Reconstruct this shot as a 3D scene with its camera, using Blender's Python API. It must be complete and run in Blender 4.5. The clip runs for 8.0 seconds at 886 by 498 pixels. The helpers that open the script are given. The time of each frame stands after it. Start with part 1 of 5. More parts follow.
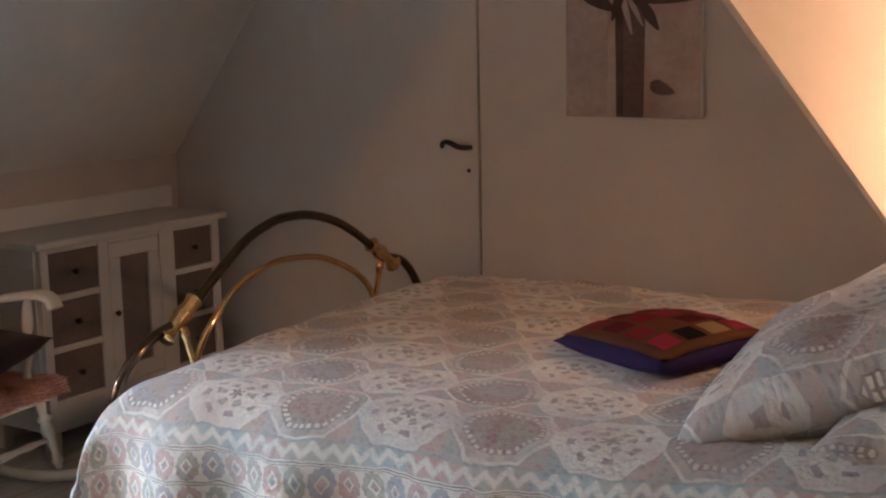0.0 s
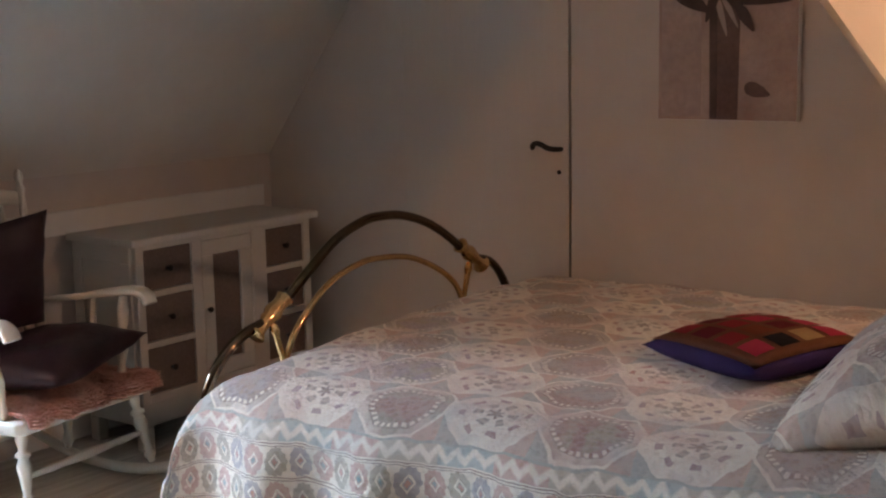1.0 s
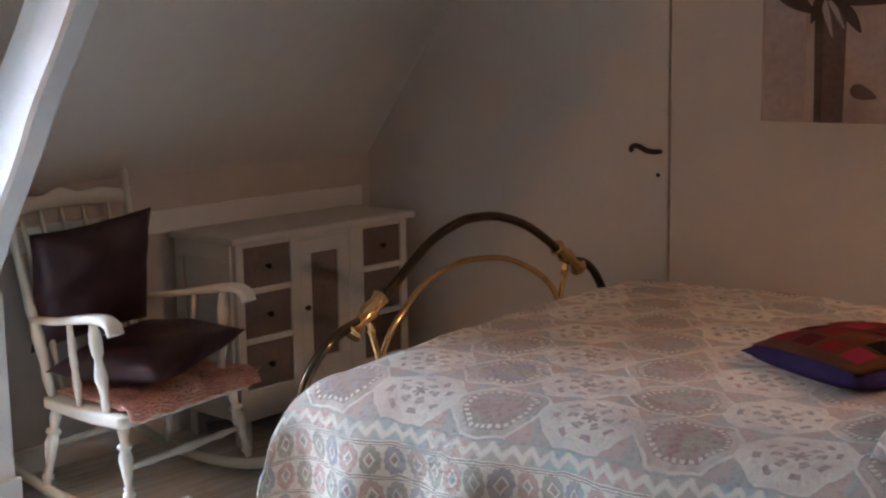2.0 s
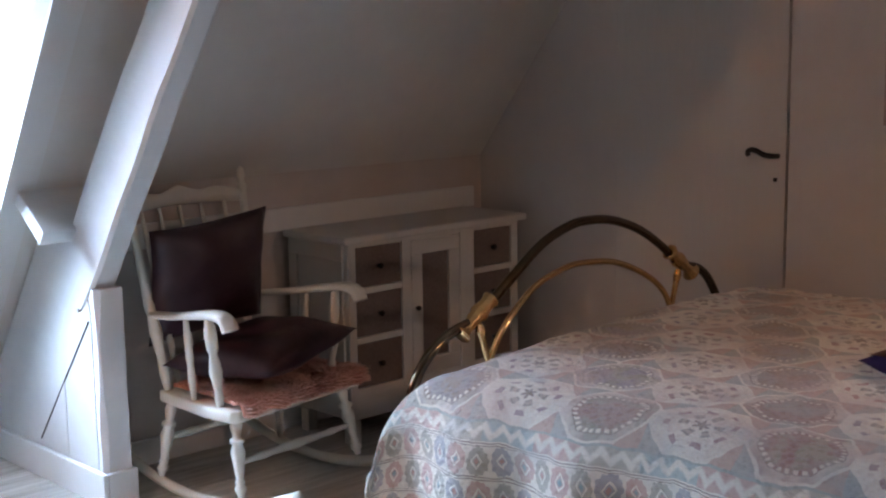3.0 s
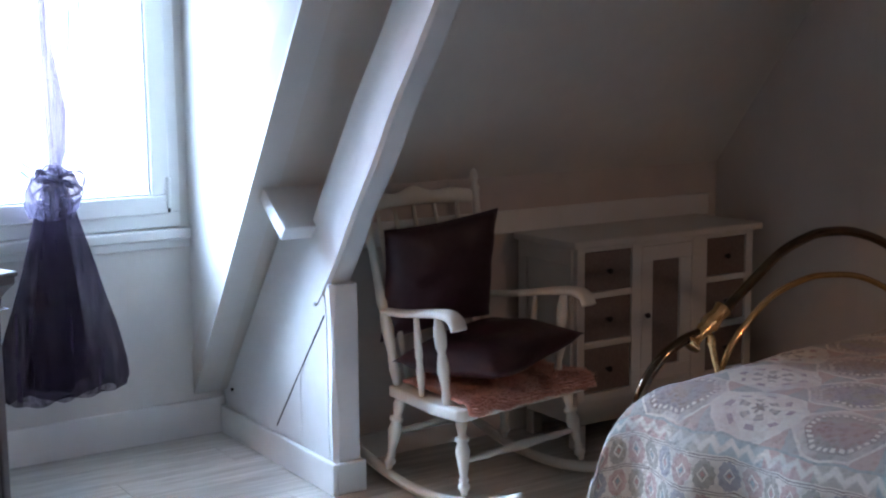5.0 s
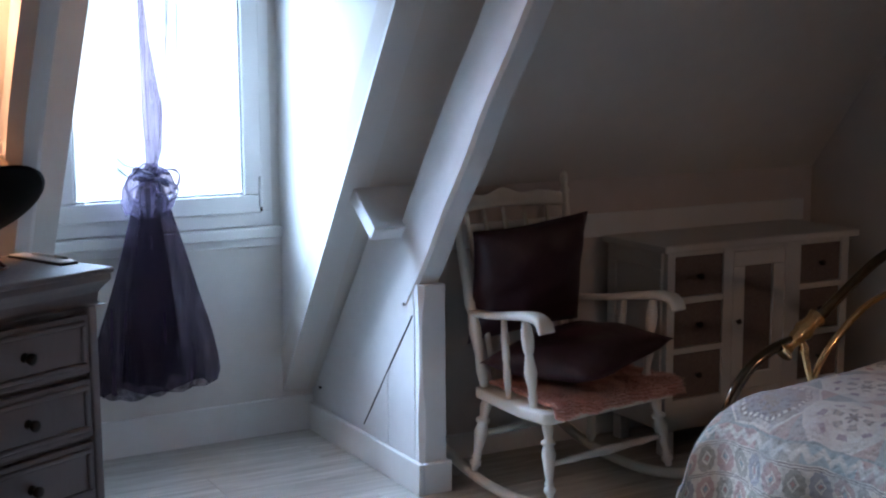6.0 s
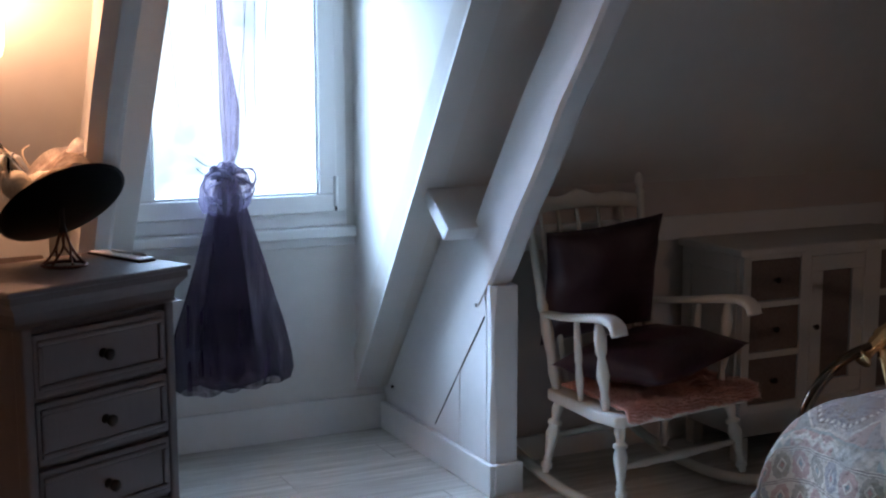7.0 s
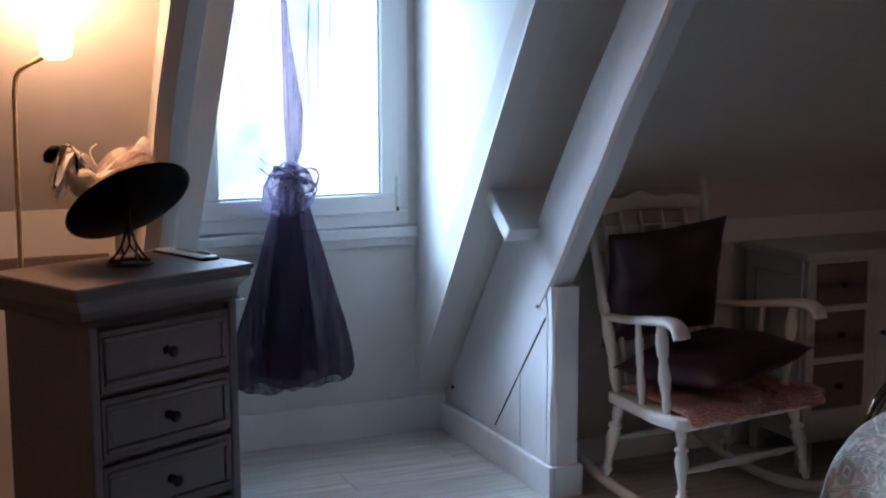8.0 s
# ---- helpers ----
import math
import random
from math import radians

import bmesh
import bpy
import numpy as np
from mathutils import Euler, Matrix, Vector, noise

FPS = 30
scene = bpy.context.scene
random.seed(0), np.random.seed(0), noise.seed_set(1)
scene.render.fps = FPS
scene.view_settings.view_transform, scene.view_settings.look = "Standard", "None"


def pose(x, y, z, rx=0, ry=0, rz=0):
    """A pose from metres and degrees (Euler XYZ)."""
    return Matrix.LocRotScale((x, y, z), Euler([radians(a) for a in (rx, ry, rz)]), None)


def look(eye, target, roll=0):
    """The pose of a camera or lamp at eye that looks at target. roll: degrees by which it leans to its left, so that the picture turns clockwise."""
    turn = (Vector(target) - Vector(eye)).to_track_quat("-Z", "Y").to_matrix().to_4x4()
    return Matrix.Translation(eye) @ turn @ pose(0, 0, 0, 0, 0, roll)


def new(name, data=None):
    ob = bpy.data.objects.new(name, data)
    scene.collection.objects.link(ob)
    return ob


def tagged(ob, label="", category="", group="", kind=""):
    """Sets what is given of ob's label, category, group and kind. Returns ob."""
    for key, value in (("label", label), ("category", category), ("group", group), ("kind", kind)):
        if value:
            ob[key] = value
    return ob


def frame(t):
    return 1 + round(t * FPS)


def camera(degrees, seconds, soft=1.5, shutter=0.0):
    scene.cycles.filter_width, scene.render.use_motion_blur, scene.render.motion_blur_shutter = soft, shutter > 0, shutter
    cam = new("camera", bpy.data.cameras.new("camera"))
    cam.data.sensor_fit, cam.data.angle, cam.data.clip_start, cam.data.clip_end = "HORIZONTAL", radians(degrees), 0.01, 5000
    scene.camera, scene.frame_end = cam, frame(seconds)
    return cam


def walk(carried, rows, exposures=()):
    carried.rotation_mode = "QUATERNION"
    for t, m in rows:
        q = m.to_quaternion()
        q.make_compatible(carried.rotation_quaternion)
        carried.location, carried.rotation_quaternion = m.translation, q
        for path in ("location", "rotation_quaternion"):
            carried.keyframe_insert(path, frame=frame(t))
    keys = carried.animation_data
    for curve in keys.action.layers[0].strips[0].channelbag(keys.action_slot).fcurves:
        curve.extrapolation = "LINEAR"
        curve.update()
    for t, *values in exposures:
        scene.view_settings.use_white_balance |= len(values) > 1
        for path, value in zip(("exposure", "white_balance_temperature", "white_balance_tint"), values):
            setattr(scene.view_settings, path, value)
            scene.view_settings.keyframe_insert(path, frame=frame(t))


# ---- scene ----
cam = camera(38.42, 8.0, soft=2.2)
EYE = (0.0, 0.0, 1.38)
PATH = [  # seconds, yaw, pitch, roll
    (0, 32.81, -9.20, -1.12),
    (0.5, 34.83, -9.13, -1.05),
    (1, 36.86, -9.08, -1.02),
    (1.5, 38.91, -9.02, -0.99),
    (3, 46.30, -8.79, -0.82),
    (3.5, 48.73, -8.72, -0.70),
    (4, 51.34, -8.67, -0.65),
    (4.5, 53.91, -8.58, -0.62),
    (5, 56.75, -8.50, -0.56),
    (6.5, 62.42, -8.37, -0.23),
    (7, 64.12, -8.35, -0.20),
    (7.5, 65.58, -8.31, -0.12),
    (8, 66.91, -8.31, -0.13),
]
EXPOSURE = [(0.0, 0.42, 7900, 10), (1.5, 0.42, 7900, 11), (3.0, 0.25, 7000, 11), (4.0, 0.10, 6800, 11), (5.0, -0.19, 6700, 11), (6.5, -0.83, 6550, 10), (7.2, -0.96, 6500, 9), (8.0, -1.06, 6500, 9)]
walk(cam, [(t, pose(*EYE, 90 + p, 0, y) @ pose(0, 0, 0, 0, 0, r)) for t, y, p, r in PATH], EXPOSURE)

# ---- world and lights ----
world = bpy.data.worlds.new("world")
scene.world = world
world.use_nodes = True
sky = world.node_tree.nodes.new("ShaderNodeTexSky")
sky.sky_type, sky.sun_disc = "NISHITA", False
sky.sun_elevation, sky.sun_rotation = radians(40), radians(150)
bg = world.node_tree.nodes["Background"]
bg.inputs["Strength"].default_value = 0.12
world.node_tree.links.new(sky.outputs["Color"], bg.inputs["Color"])


def lamp(name, kind, m, energy, colour, size=0.1, size_y=None):
    data = bpy.data.lights.new(name, kind)
    data.energy, data.color = energy, colour
    if kind == "AREA":
        data.shape, data.size, data.size_y = "RECTANGLE", size, size_y or size
    else:
        data.shadow_soft_size = size
    ob = new(name, data)
    ob.matrix_world = m
    return ob


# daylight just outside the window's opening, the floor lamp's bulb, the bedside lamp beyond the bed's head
lamp("window_daylight", "AREA", look((-4.86, 0.80, 1.62), (-2.5, 1.90, 0.70)), 68, (0.46, 0.67, 1.0), 0.60, 1.2)
lamp("sky_daylight", "AREA", look((-7.0, 0.75, 3.35), (-3.0, 1.75, 0.75)), 2500, (0.44, 0.66, 1.0), 3.0, 1.6)
lamp("floor_lamp_bulb", "POINT", pose(-3.288, 0.367, 1.475), 36.0, (1.0, 0.56, 0.39), 0.02)
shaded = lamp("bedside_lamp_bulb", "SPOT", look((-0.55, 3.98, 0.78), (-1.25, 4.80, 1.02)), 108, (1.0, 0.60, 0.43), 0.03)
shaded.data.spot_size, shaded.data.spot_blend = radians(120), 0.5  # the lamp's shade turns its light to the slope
# added warm fill above the bed, standing in for the bedside lamp's downward light
bed_fill = lamp("bed_fill_light", "SPOT", look((-0.20, 3.10, 1.45), (-1.50, 3.02, 0.60)), 22, (1.0, 0.62, 0.45), 0.06)
bed_fill.data.spot_size, bed_fill.data.spot_blend = radians(74), 0.9  # its cone throws the added light down on the bed

# ---- materials ----


class Net:
    """Short hand for a material's nodes."""

    def __init__(self, name):
        self.mat = bpy.data.materials.new(name)
        self.mat.use_nodes = True
        self.tree = self.mat.node_tree
        self.bsdf = self.tree.nodes["Principled BSDF"]

    def node(self, kind, **sets):
        n = self.tree.nodes.new(kind)
        for socket, value in sets.items():
            self.put(n.inputs[int(socket[1:])], value) if socket[0] == "_" else None
        return n

    def put(self, socket, value):
        if isinstance(value, bpy.types.NodeSocket):
            self.tree.links.new(value, socket)
        else:
            socket.default_value = value

    def m(self, op, a, b=0.0, c=0.0):
        n = self.tree.nodes.new("ShaderNodeMath")
        n.operation = op
        for i, v in enumerate((a, b, c)):
            self.put(n.inputs[i], v)
        return n.outputs[0]

    def mix(self, fac, a, b, blend="MIX"):
        n = self.tree.nodes.new("ShaderNodeMix")
        n.data_type, n.blend_type = "RGBA", blend
        self.put(n.inputs[0], fac)
        for i, v in ((6, a), (7, b)):
            self.put(n.inputs[i], (*v, 1) if isinstance(v, tuple) and len(v) == 3 else v)
        return n.outputs[2]

    def coord(self, which="Object"):
        return self.tree.nodes.new("ShaderNodeTexCoord").outputs[which]

    def scaled(self, vec, sx, sy, sz, turn=0.0):
        n = self.tree.nodes.new("ShaderNodeMapping")
        self.put(n.inputs[0], vec)
        n.inputs["Scale"].default_value = (sx, sy, sz)
        n.inputs["Rotation"].default_value = (0, 0, radians(turn))
        return n.outputs[0]

    def noise(self, vec, scale, detail=4.0, rough=0.55):
        n = self.tree.nodes.new("ShaderNodeTexNoise")
        self.put(n.inputs["Vector"], vec)
        n.inputs["Scale"].default_value, n.inputs["Detail"].default_value, n.inputs["Roughness"].default_value = scale, detail, rough
        return n.outputs["Fac"]

    def ramp(self, fac, lo, hi):
        n = self.tree.nodes.new("ShaderNodeMapRange")
        self.put(n.inputs[0], fac)
        n.inputs[1].default_value, n.inputs[2].default_value = lo, hi
        return n.outputs[0]

    def band(self, v, lo, hi):
        return self.m("MULTIPLY", self.m("GREATER_THAN", v, lo), self.m("LESS_THAN", v, hi))

    def bump(self, height, strength=0.3, distance=0.01):
        n = self.tree.nodes.new("ShaderNodeBump")
        n.inputs["Strength"].default_value, n.inputs["Distance"].default_value = strength, distance
        self.put(n.inputs["Height"], height)
        self.put(self.bsdf.inputs["Normal"], n.outputs[0])

    def done(self, colour, rough=0.6, metal=0.0, spec=0.5):
        self.put(self.bsdf.inputs["Base Color"], (*colour, 1) if isinstance(colour, tuple) and len(colour) == 3 else colour)
        self.put(self.bsdf.inputs["Roughness"], rough)
        self.bsdf.inputs["Metallic"].default_value = metal
        self.bsdf.inputs["Specular IOR Level"].default_value = spec
        return self.mat


def painted(name, colour, rough=0.55, wear=0.12, grain=(6, 6, 6), dent=0.15, spec=0.4):
    """Paint with faint uneven patches, brush grain and a little relief."""
    n = Net(name)
    c = n.coord()
    big, fine = n.noise(c, 1.7, 3), n.noise(n.scaled(c, *grain), 14, 5)
    dark = tuple(v * (1 - wear) for v in colour)
    lite = tuple(min(1, v * (1 + wear * 0.5)) for v in colour)
    col = n.mix(n.ramp(big, 0.3, 0.7), dark, lite)
    col = n.mix(n.m("MULTIPLY", n.ramp(fine, 0.35, 0.75), 0.35), col, tuple(v * (1 - wear * 1.6) for v in colour))
    n.bump(n.m("ADD", n.m("MULTIPLY", fine, 0.5), big), dent, 0.004)
    return n.done(col, n.m("ADD", n.m("MULTIPLY", fine, 0.25), rough - 0.12), 0, spec)


WALL = painted("wall_paint_white", (0.72, 0.70, 0.66), 0.75, 0.07, (1, 1, 1), 0.25, 0.25)
GABLEPAINT = painted("gable_paint_greige", (0.60, 0.555, 0.515), 0.75, 0.07, (1, 1, 1), 0.25, 0.25)
SLOPE = painted("sloped_ceiling_paint", (0.70, 0.66, 0.60), 0.8, 0.08, (1, 1, 1), 0.25, 0.2)
KNEE = painted("knee_wall_paint_taupe", (0.62, 0.55, 0.50), 0.8, 0.10, (1, 1, 1), 0.25, 0.2)
BEAM = painted("beam_paint_white", (0.76, 0.76, 0.75), 0.5, 0.12, (1, 1, 1), 0.5, 0.4)
TRIM = painted("trim_paint_white", (0.78, 0.78, 0.76), 0.45, 0.08, (1, 1, 1), 0.12)
DOOR = painted("door_paint", (0.59, 0.55, 0.505), 0.6, 0.06, (5, 5, 0.4), 0.12, 0.3)
CHAIRWHITE = painted("chair_paint_white", (0.80, 0.77, 0.68), 0.4, 0.1, (2, 2, 2), 0.1, 0.5)
SIDEBOARD = painted("sideboard_paint_cream", (0.60, 0.57, 0.52), 0.55, 0.1, (1, 8, 8), 0.15, 0.35)
DRESSER = painted("dresser_paint_grey", (0.165, 0.134, 0.132), 0.5, 0.12, (6, 6, 1), 0.2, 0.4)
UPVC = painted("window_frame_white", (0.82, 0.82, 0.80), 0.35, 0.04, (1, 1, 1), 0.05, 0.5)


def woven(name, colour, other, scale=220, rough=0.85):
    n = Net(name)
    c = n.coord()
    a, b = n.noise(c, scale, 2), n.noise(c, 5, 4)
    col = n.mix(n.ramp(b, 0.3, 0.7), colour, other)
    col = n.mix(n.m("MULTIPLY", n.ramp(a, 0.3, 0.7), 0.4), col, tuple(v * 0.6 for v in colour))
    n.bump(n.m("ADD", a, b), 0.5, 0.003)
    return n.done(col, rough, 0, 0.2)


WICKER = woven("drawer_front_taupe", (0.17, 0.125, 0.105), (0.21, 0.16, 0.135), 90, 0.7)
LEATHER = painted("dark_brown_leather", (0.040, 0.016, 0.022), 0.46, 0.3, (3, 3, 3), 0.3, 0.5)
SEATPAD = woven("salmon_fleece", (0.46, 0.18, 0.125), (0.66, 0.37, 0.29), 70, 0.95)


def wool_pile():
    n = Net("salmon_wool")
    c = n.coord()
    tuft = n.tree.nodes.new("ShaderNodeNewGeometry").outputs["Random Per Island"]
    col = n.mix(n.ramp(n.noise(c, 9, 4), 0.38, 0.62), (0.62, 0.25, 0.18), (0.84, 0.52, 0.42))
    col = n.mix(n.m("MULTIPLY", tuft, 0.5), col, (0.88, 0.66, 0.56))
    n.bsdf.inputs["Sheen Weight"].default_value = 0.3
    return n.done(col, 0.95, 0, 0.1)


PILE = wool_pile()
BLACKCLOTH = painted("black_lacquered_straw", (0.0025, 0.002, 0.0025), 0.4, 0.2, (1, 1, 1), 0.05, 0.03)
STRAW = woven("cream_straw", (0.72, 0.59, 0.44), (0.85, 0.74, 0.58), 160, 0.8)
PURPLE = woven("purple_cloth", (0.020, 0.008, 0.050), (0.032, 0.013, 0.078), 240, 0.8)


def metal(name, colour, rough, blotch=0.2):
    n = Net(name)
    f = n.noise(n.coord(), 30, 4)
    return n.done(n.mix(n.ramp(f, 0.3, 0.8), colour, tuple(v * 0.7 for v in colour)), n.m("ADD", n.m("MULTIPLY", f, blotch), rough), 1.0)


BRASS = metal("polished_brass", (0.86, 0.56, 0.26), 0.03, 0.08)
SATIN = metal("satin_brass", (0.95, 0.72, 0.40), 0.42)
DARKTUBE = metal("dark_bronze_tube", (0.15, 0.11, 0.075), 0.03, 0.08)
RUSTED = metal("rust_brown_iron", (0.17, 0.075, 0.055), 0.35)
IRON = metal("dark_iron", (0.06, 0.05, 0.045), 0.4)
STEEL = metal("steel", (0.55, 0.55, 0.55), 0.3)


def floor_wood():
    n = Net("grey_oak_laminate")
    info = n.tree.nodes.new("ShaderNodeObjectInfo").outputs["Random"]
    c = n.coord()
    shift = n.tree.nodes.new("ShaderNodeVectorMath")
    shift.operation = "ADD"
    n.put(shift.inputs[0], c)
    comb = n.tree.nodes.new("ShaderNodeCombineXYZ")
    n.put(comb.inputs[0], n.m("MULTIPLY", info, 17.0))
    n.put(comb.inputs[1], n.m("MULTIPLY", info, 31.0))
    n.put(shift.inputs[1], comb.outputs[0])
    v = shift.outputs[0]
    grain = n.noise(n.scaled(v, 12, 0.9, 1), 3.0, 6, 0.62)
    fine = n.noise(n.scaled(v, 120, 4, 1), 2.0, 4)
    col = n.mix(n.ramp(grain, 0.3, 0.7), (0.41, 0.39, 0.34), (0.76, 0.74, 0.69))
    col = n.mix(n.m("MULTIPLY", info, 0.40), col, (0.36, 0.335, 0.295))
    col = n.mix(n.m("MULTIPLY", n.ramp(fine, 0.5, 0.75), 0.4), col, (0.28, 0.25, 0.215))
    n.bump(n.m("ADD", grain, fine), 0.15, 0.002)
    return n.done(col, n.m("ADD", n.m("MULTIPLY", fine, 0.2), 0.28), 0, 0.45)


FLOOR = floor_wood()


def spread_cloth():
    """Woven bedspread: rows of alternating medallions, and along its side a zigzag band and a row of small rosettes."""
    n = Net("jacquard_bedspread")
    sep = n.tree.nodes.new("ShaderNodeSeparateXYZ")
    n.put(sep.inputs[0], n.coord("UV"))
    warp = n.tree.nodes.new("ShaderNodeTexNoise")
    n.put(warp.inputs["Vector"], n.coord("UV"))
    warp.inputs["Scale"].default_value, warp.inputs["Detail"].default_value = 14.0, 4.0
    wsep = n.tree.nodes.new("ShaderNodeSeparateColor")
    n.put(wsep.inputs[0], warp.outputs["Color"])
    u = n.m("ADD", sep.outputs[0], n.m("MULTIPLY", n.m("SUBTRACT", wsep.outputs[0], 0.5), 0.030))
    v = n.m("ADD", sep.outputs[1], n.m("MULTIPLY", n.m("SUBTRACT", wsep.outputs[1], 0.5), 0.026))
    wob = n.noise(n.coord("UV"), 9, 3)
    W, H = 0.235, 0.205
    # field
    fv = n.m("DIVIDE", v, H)
    row = n.m("FLOOR", fv)
    fu = n.m("ADD", n.m("DIVIDE", u, W), n.m("MULTIPLY", row, 0.5))
    lx = n.m("SUBTRACT", n.m("FRACT", fu), 0.5)
    ly = n.m("SUBTRACT", n.m("FRACT", fv), 0.5)
    kind = n.m("GREATER_THAN", n.m("FRACT", n.m("MULTIPLY", n.m("ADD", n.m("FLOOR", fu), 0.25), 0.5)), 0.5)
    ax, ay = n.m("ABSOLUTE", lx), n.m("ABSOLUTE", ly)
    oct_ = n.m("MAXIMUM", n.m("MAXIMUM", n.m("MULTIPLY", ax, 0.98), ay), n.m("MULTIPLY", n.m("ADD", ax, n.m("MULTIPLY", ay, 0.75)), 0.80))
    oct_ = n.m("ADD", oct_, n.m("MULTIPLY", n.m("SUBTRACT", wob, 0.5), 0.08))
    ang = n.m("ARCTAN2", ly, lx)
    rad = n.m("SQRT", n.m("ADD", n.m("MULTIPLY", lx, lx), n.m("MULTIPLY", ly, ly)))
    cellhue = n.tree.nodes.new("ShaderNodeTexWhiteNoise")
    comb = n.tree.nodes.new("ShaderNodeCombineXYZ")
    n.put(comb.inputs[0], n.m("FLOOR", fu)), n.put(comb.inputs[1], row)
    n.put(cellhue.inputs["Vector"], comb.outputs[0])
    hue = cellhue.outputs["Value"]
    WHITE, BEIGE, PINK = (0.93, 0.87, 0.76), (0.70, 0.57, 0.46), (0.56, 0.27, 0.22)
    LILAC, TEAL, OLIVE, BROWN = (0.38, 0.33, 0.37), (0.28, 0.41, 0.41), (0.39, 0.35, 0.26), (0.22, 0.14, 0.10)
    blot = n.ramp(n.noise(n.coord("UV"), 17, 2), 0.46, 0.54)
    # plain medallion with a ring of beads
    inner = n.mix(blot, n.mix(hue, OLIVE, LILAC), n.mix(hue, (0.38, 0.20, 0.17), OLIVE))
    bead = n.m("MULTIPLY", n.band(oct_, 0.325, 0.375), n.m("GREATER_THAN", n.m("SINE", n.m("MULTIPLY", ang, 30.0)), -0.1))
    plain = n.mix(bead, inner, WHITE)
    plain = n.mix(n.m("MULTIPLY", n.band(oct_, 0.375, 0.40), 0.55), plain, BROWN)
    # flower medallion: six petals round a centre on pale lace
    lace = n.mix(n.m("MULTIPLY", n.ramp(n.noise(n.coord("UV"), 60, 2), 0.45, 0.6), 0.45), WHITE, BEIGE)
    petals = n.m("MULTIPLY", n.ramp(n.m("COSINE", n.m("MULTIPLY", ang, 6.0)), 0.05, 0.35), n.band(rad, 0.13, 0.235))
    flower = n.mix(n.m("MULTIPLY", petals, 0.75), lace, n.mix(n.m("MULTIPLY", hue, 0.5), (0.15, 0.11, 0.08), OLIVE))
    flower = n.mix(n.m("MULTIPLY", n.m("MULTIPLY", petals, n.band(rad, 0.16, 0.205)), 0.55), flower, BEIGE)
    star = n.m("LESS_THAN", rad, n.m("ADD", 0.075, n.m("MULTIPLY", n.m("COSINE", n.m("MULTIPLY", ang, 6.0)), -0.03)))
    flower = n.mix(n.m("MULTIPLY", star, 0.8), flower, BROWN)
    flower = n.mix(n.m("MULTIPLY", n.band(oct_, 0.30, 0.36), n.m("GREATER_THAN", n.m("SINE", n.m("MULTIPLY", ang, 8.0)), 0.2)), flower, n.mix(hue, PINK, LILAC))
    field = n.mix(kind, plain, flower)
    worn = n.m("ADD", 0.12, n.m("MULTIPLY", n.ramp(n.noise(n.coord("UV"), 11, 3), 0.38, 0.62), 0.70))
    field = n.mix(n.m("MULTIPLY", n.band(oct_, 0.385, 0.465), worn), field, WHITE)
    gap = n.mix(n.m("GREATER_THAN", lx, 0.0), n.mix(0.5, TEAL, BEIGE), n.mix(0.6, PINK, BEIGE))
    field = n.mix(n.m("GREATER_THAN", oct_, 0.465), field, n.mix(n.m("GREATER_THAN", oct_, 0.500), WHITE, gap))
    # zigzag band just below the field
    zu = n.m("DIVIDE", u, 0.048)
    tri = n.m("MULTIPLY", n.m("ABSOLUTE", n.m("SUBTRACT", n.m("FRACT", zu), 0.5)), 2.0)
    zq = n.m("DIVIDE", n.m("ADD", v, 0.048), 0.044)
    zz = n.m("ABSOLUTE", n.m("SUBTRACT", zq, n.m("ADD", n.m("MULTIPLY", tri, 0.55), 0.22)))
    cyc = n.m("FRACT", n.m("MULTIPLY", n.m("FLOOR", n.m("MULTIPLY", zu, 0.3334)), 0.37))
    pastel = n.mix(n.m("GREATER_THAN", cyc, 0.6), n.mix(n.m("GREATER_THAN", cyc, 0.3), n.mix(0.3, PINK, WHITE), n.mix(0.35, OLIVE, WHITE)), n.mix(0.3, TEAL, WHITE))
    zig = n.mix(n.ramp(zz, 0.34, 0.14), pastel, WHITE)
    lines = n.m("GREATER_THAN", n.m("SINE", n.m("MULTIPLY", v, 1000.0)), 0.1)
    stripe = n.mix(lines, WHITE, n.mix(0.3, BROWN, BEIGE))
    zig = n.mix(n.m("LESS_THAN", v, -0.050), zig, stripe)
    zig = n.mix(n.m("GREATER_THAN", v, -0.006), zig, n.mix(0.4, TEAL, BEIGE))
    # rows of rosettes between pairs of lines
    ru, rv = n.m("DIVIDE", u, 0.062), n.m("DIVIDE", n.m("ADD", v, 0.062 + 0.084 * 9), 0.084)
    px_, py_ = n.m("SUBTRACT", n.m("FRACT", ru), 0.5), n.m("SUBTRACT", n.m("FRACT", rv), 0.57)
    pr = n.m("SQRT", n.m("ADD", n.m("MULTIPLY", px_, px_), n.m("MULTIPLY", n.m("MULTIPLY", py_, py_), 1.15)))
    pa = n.m("ARCTAN2", py_, px_)
    pd = n.m("ADD", n.m("ABSOLUTE", px_), n.m("MULTIPLY", n.m("ABSOLUTE", py_), 1.0))
    rc = n.m("FRACT", n.m("MULTIPLY", n.m("ADD", n.m("FLOOR", ru), n.m("FLOOR", rv)), 0.377))
    tone = n.mix(n.m("GREATER_THAN", rc, 0.66), n.mix(n.m("GREATER_THAN", rc, 0.33), n.mix(0.12, PINK, WHITE), OLIVE), n.mix(0.2, LILAC, TEAL))
    edge = n.m("ADD", 0.455, n.m("MULTIPLY", n.m("COSINE", n.m("MULTIPLY", pa, 12.0)), 0.025))
    rose = n.mix(n.m("LESS_THAN", pr, edge), n.mix(0.12, WHITE, BEIGE), n.mix(0.15, tone, WHITE))
    rose = n.mix(n.band(pd, 0.17, 0.25), rose, WHITE)
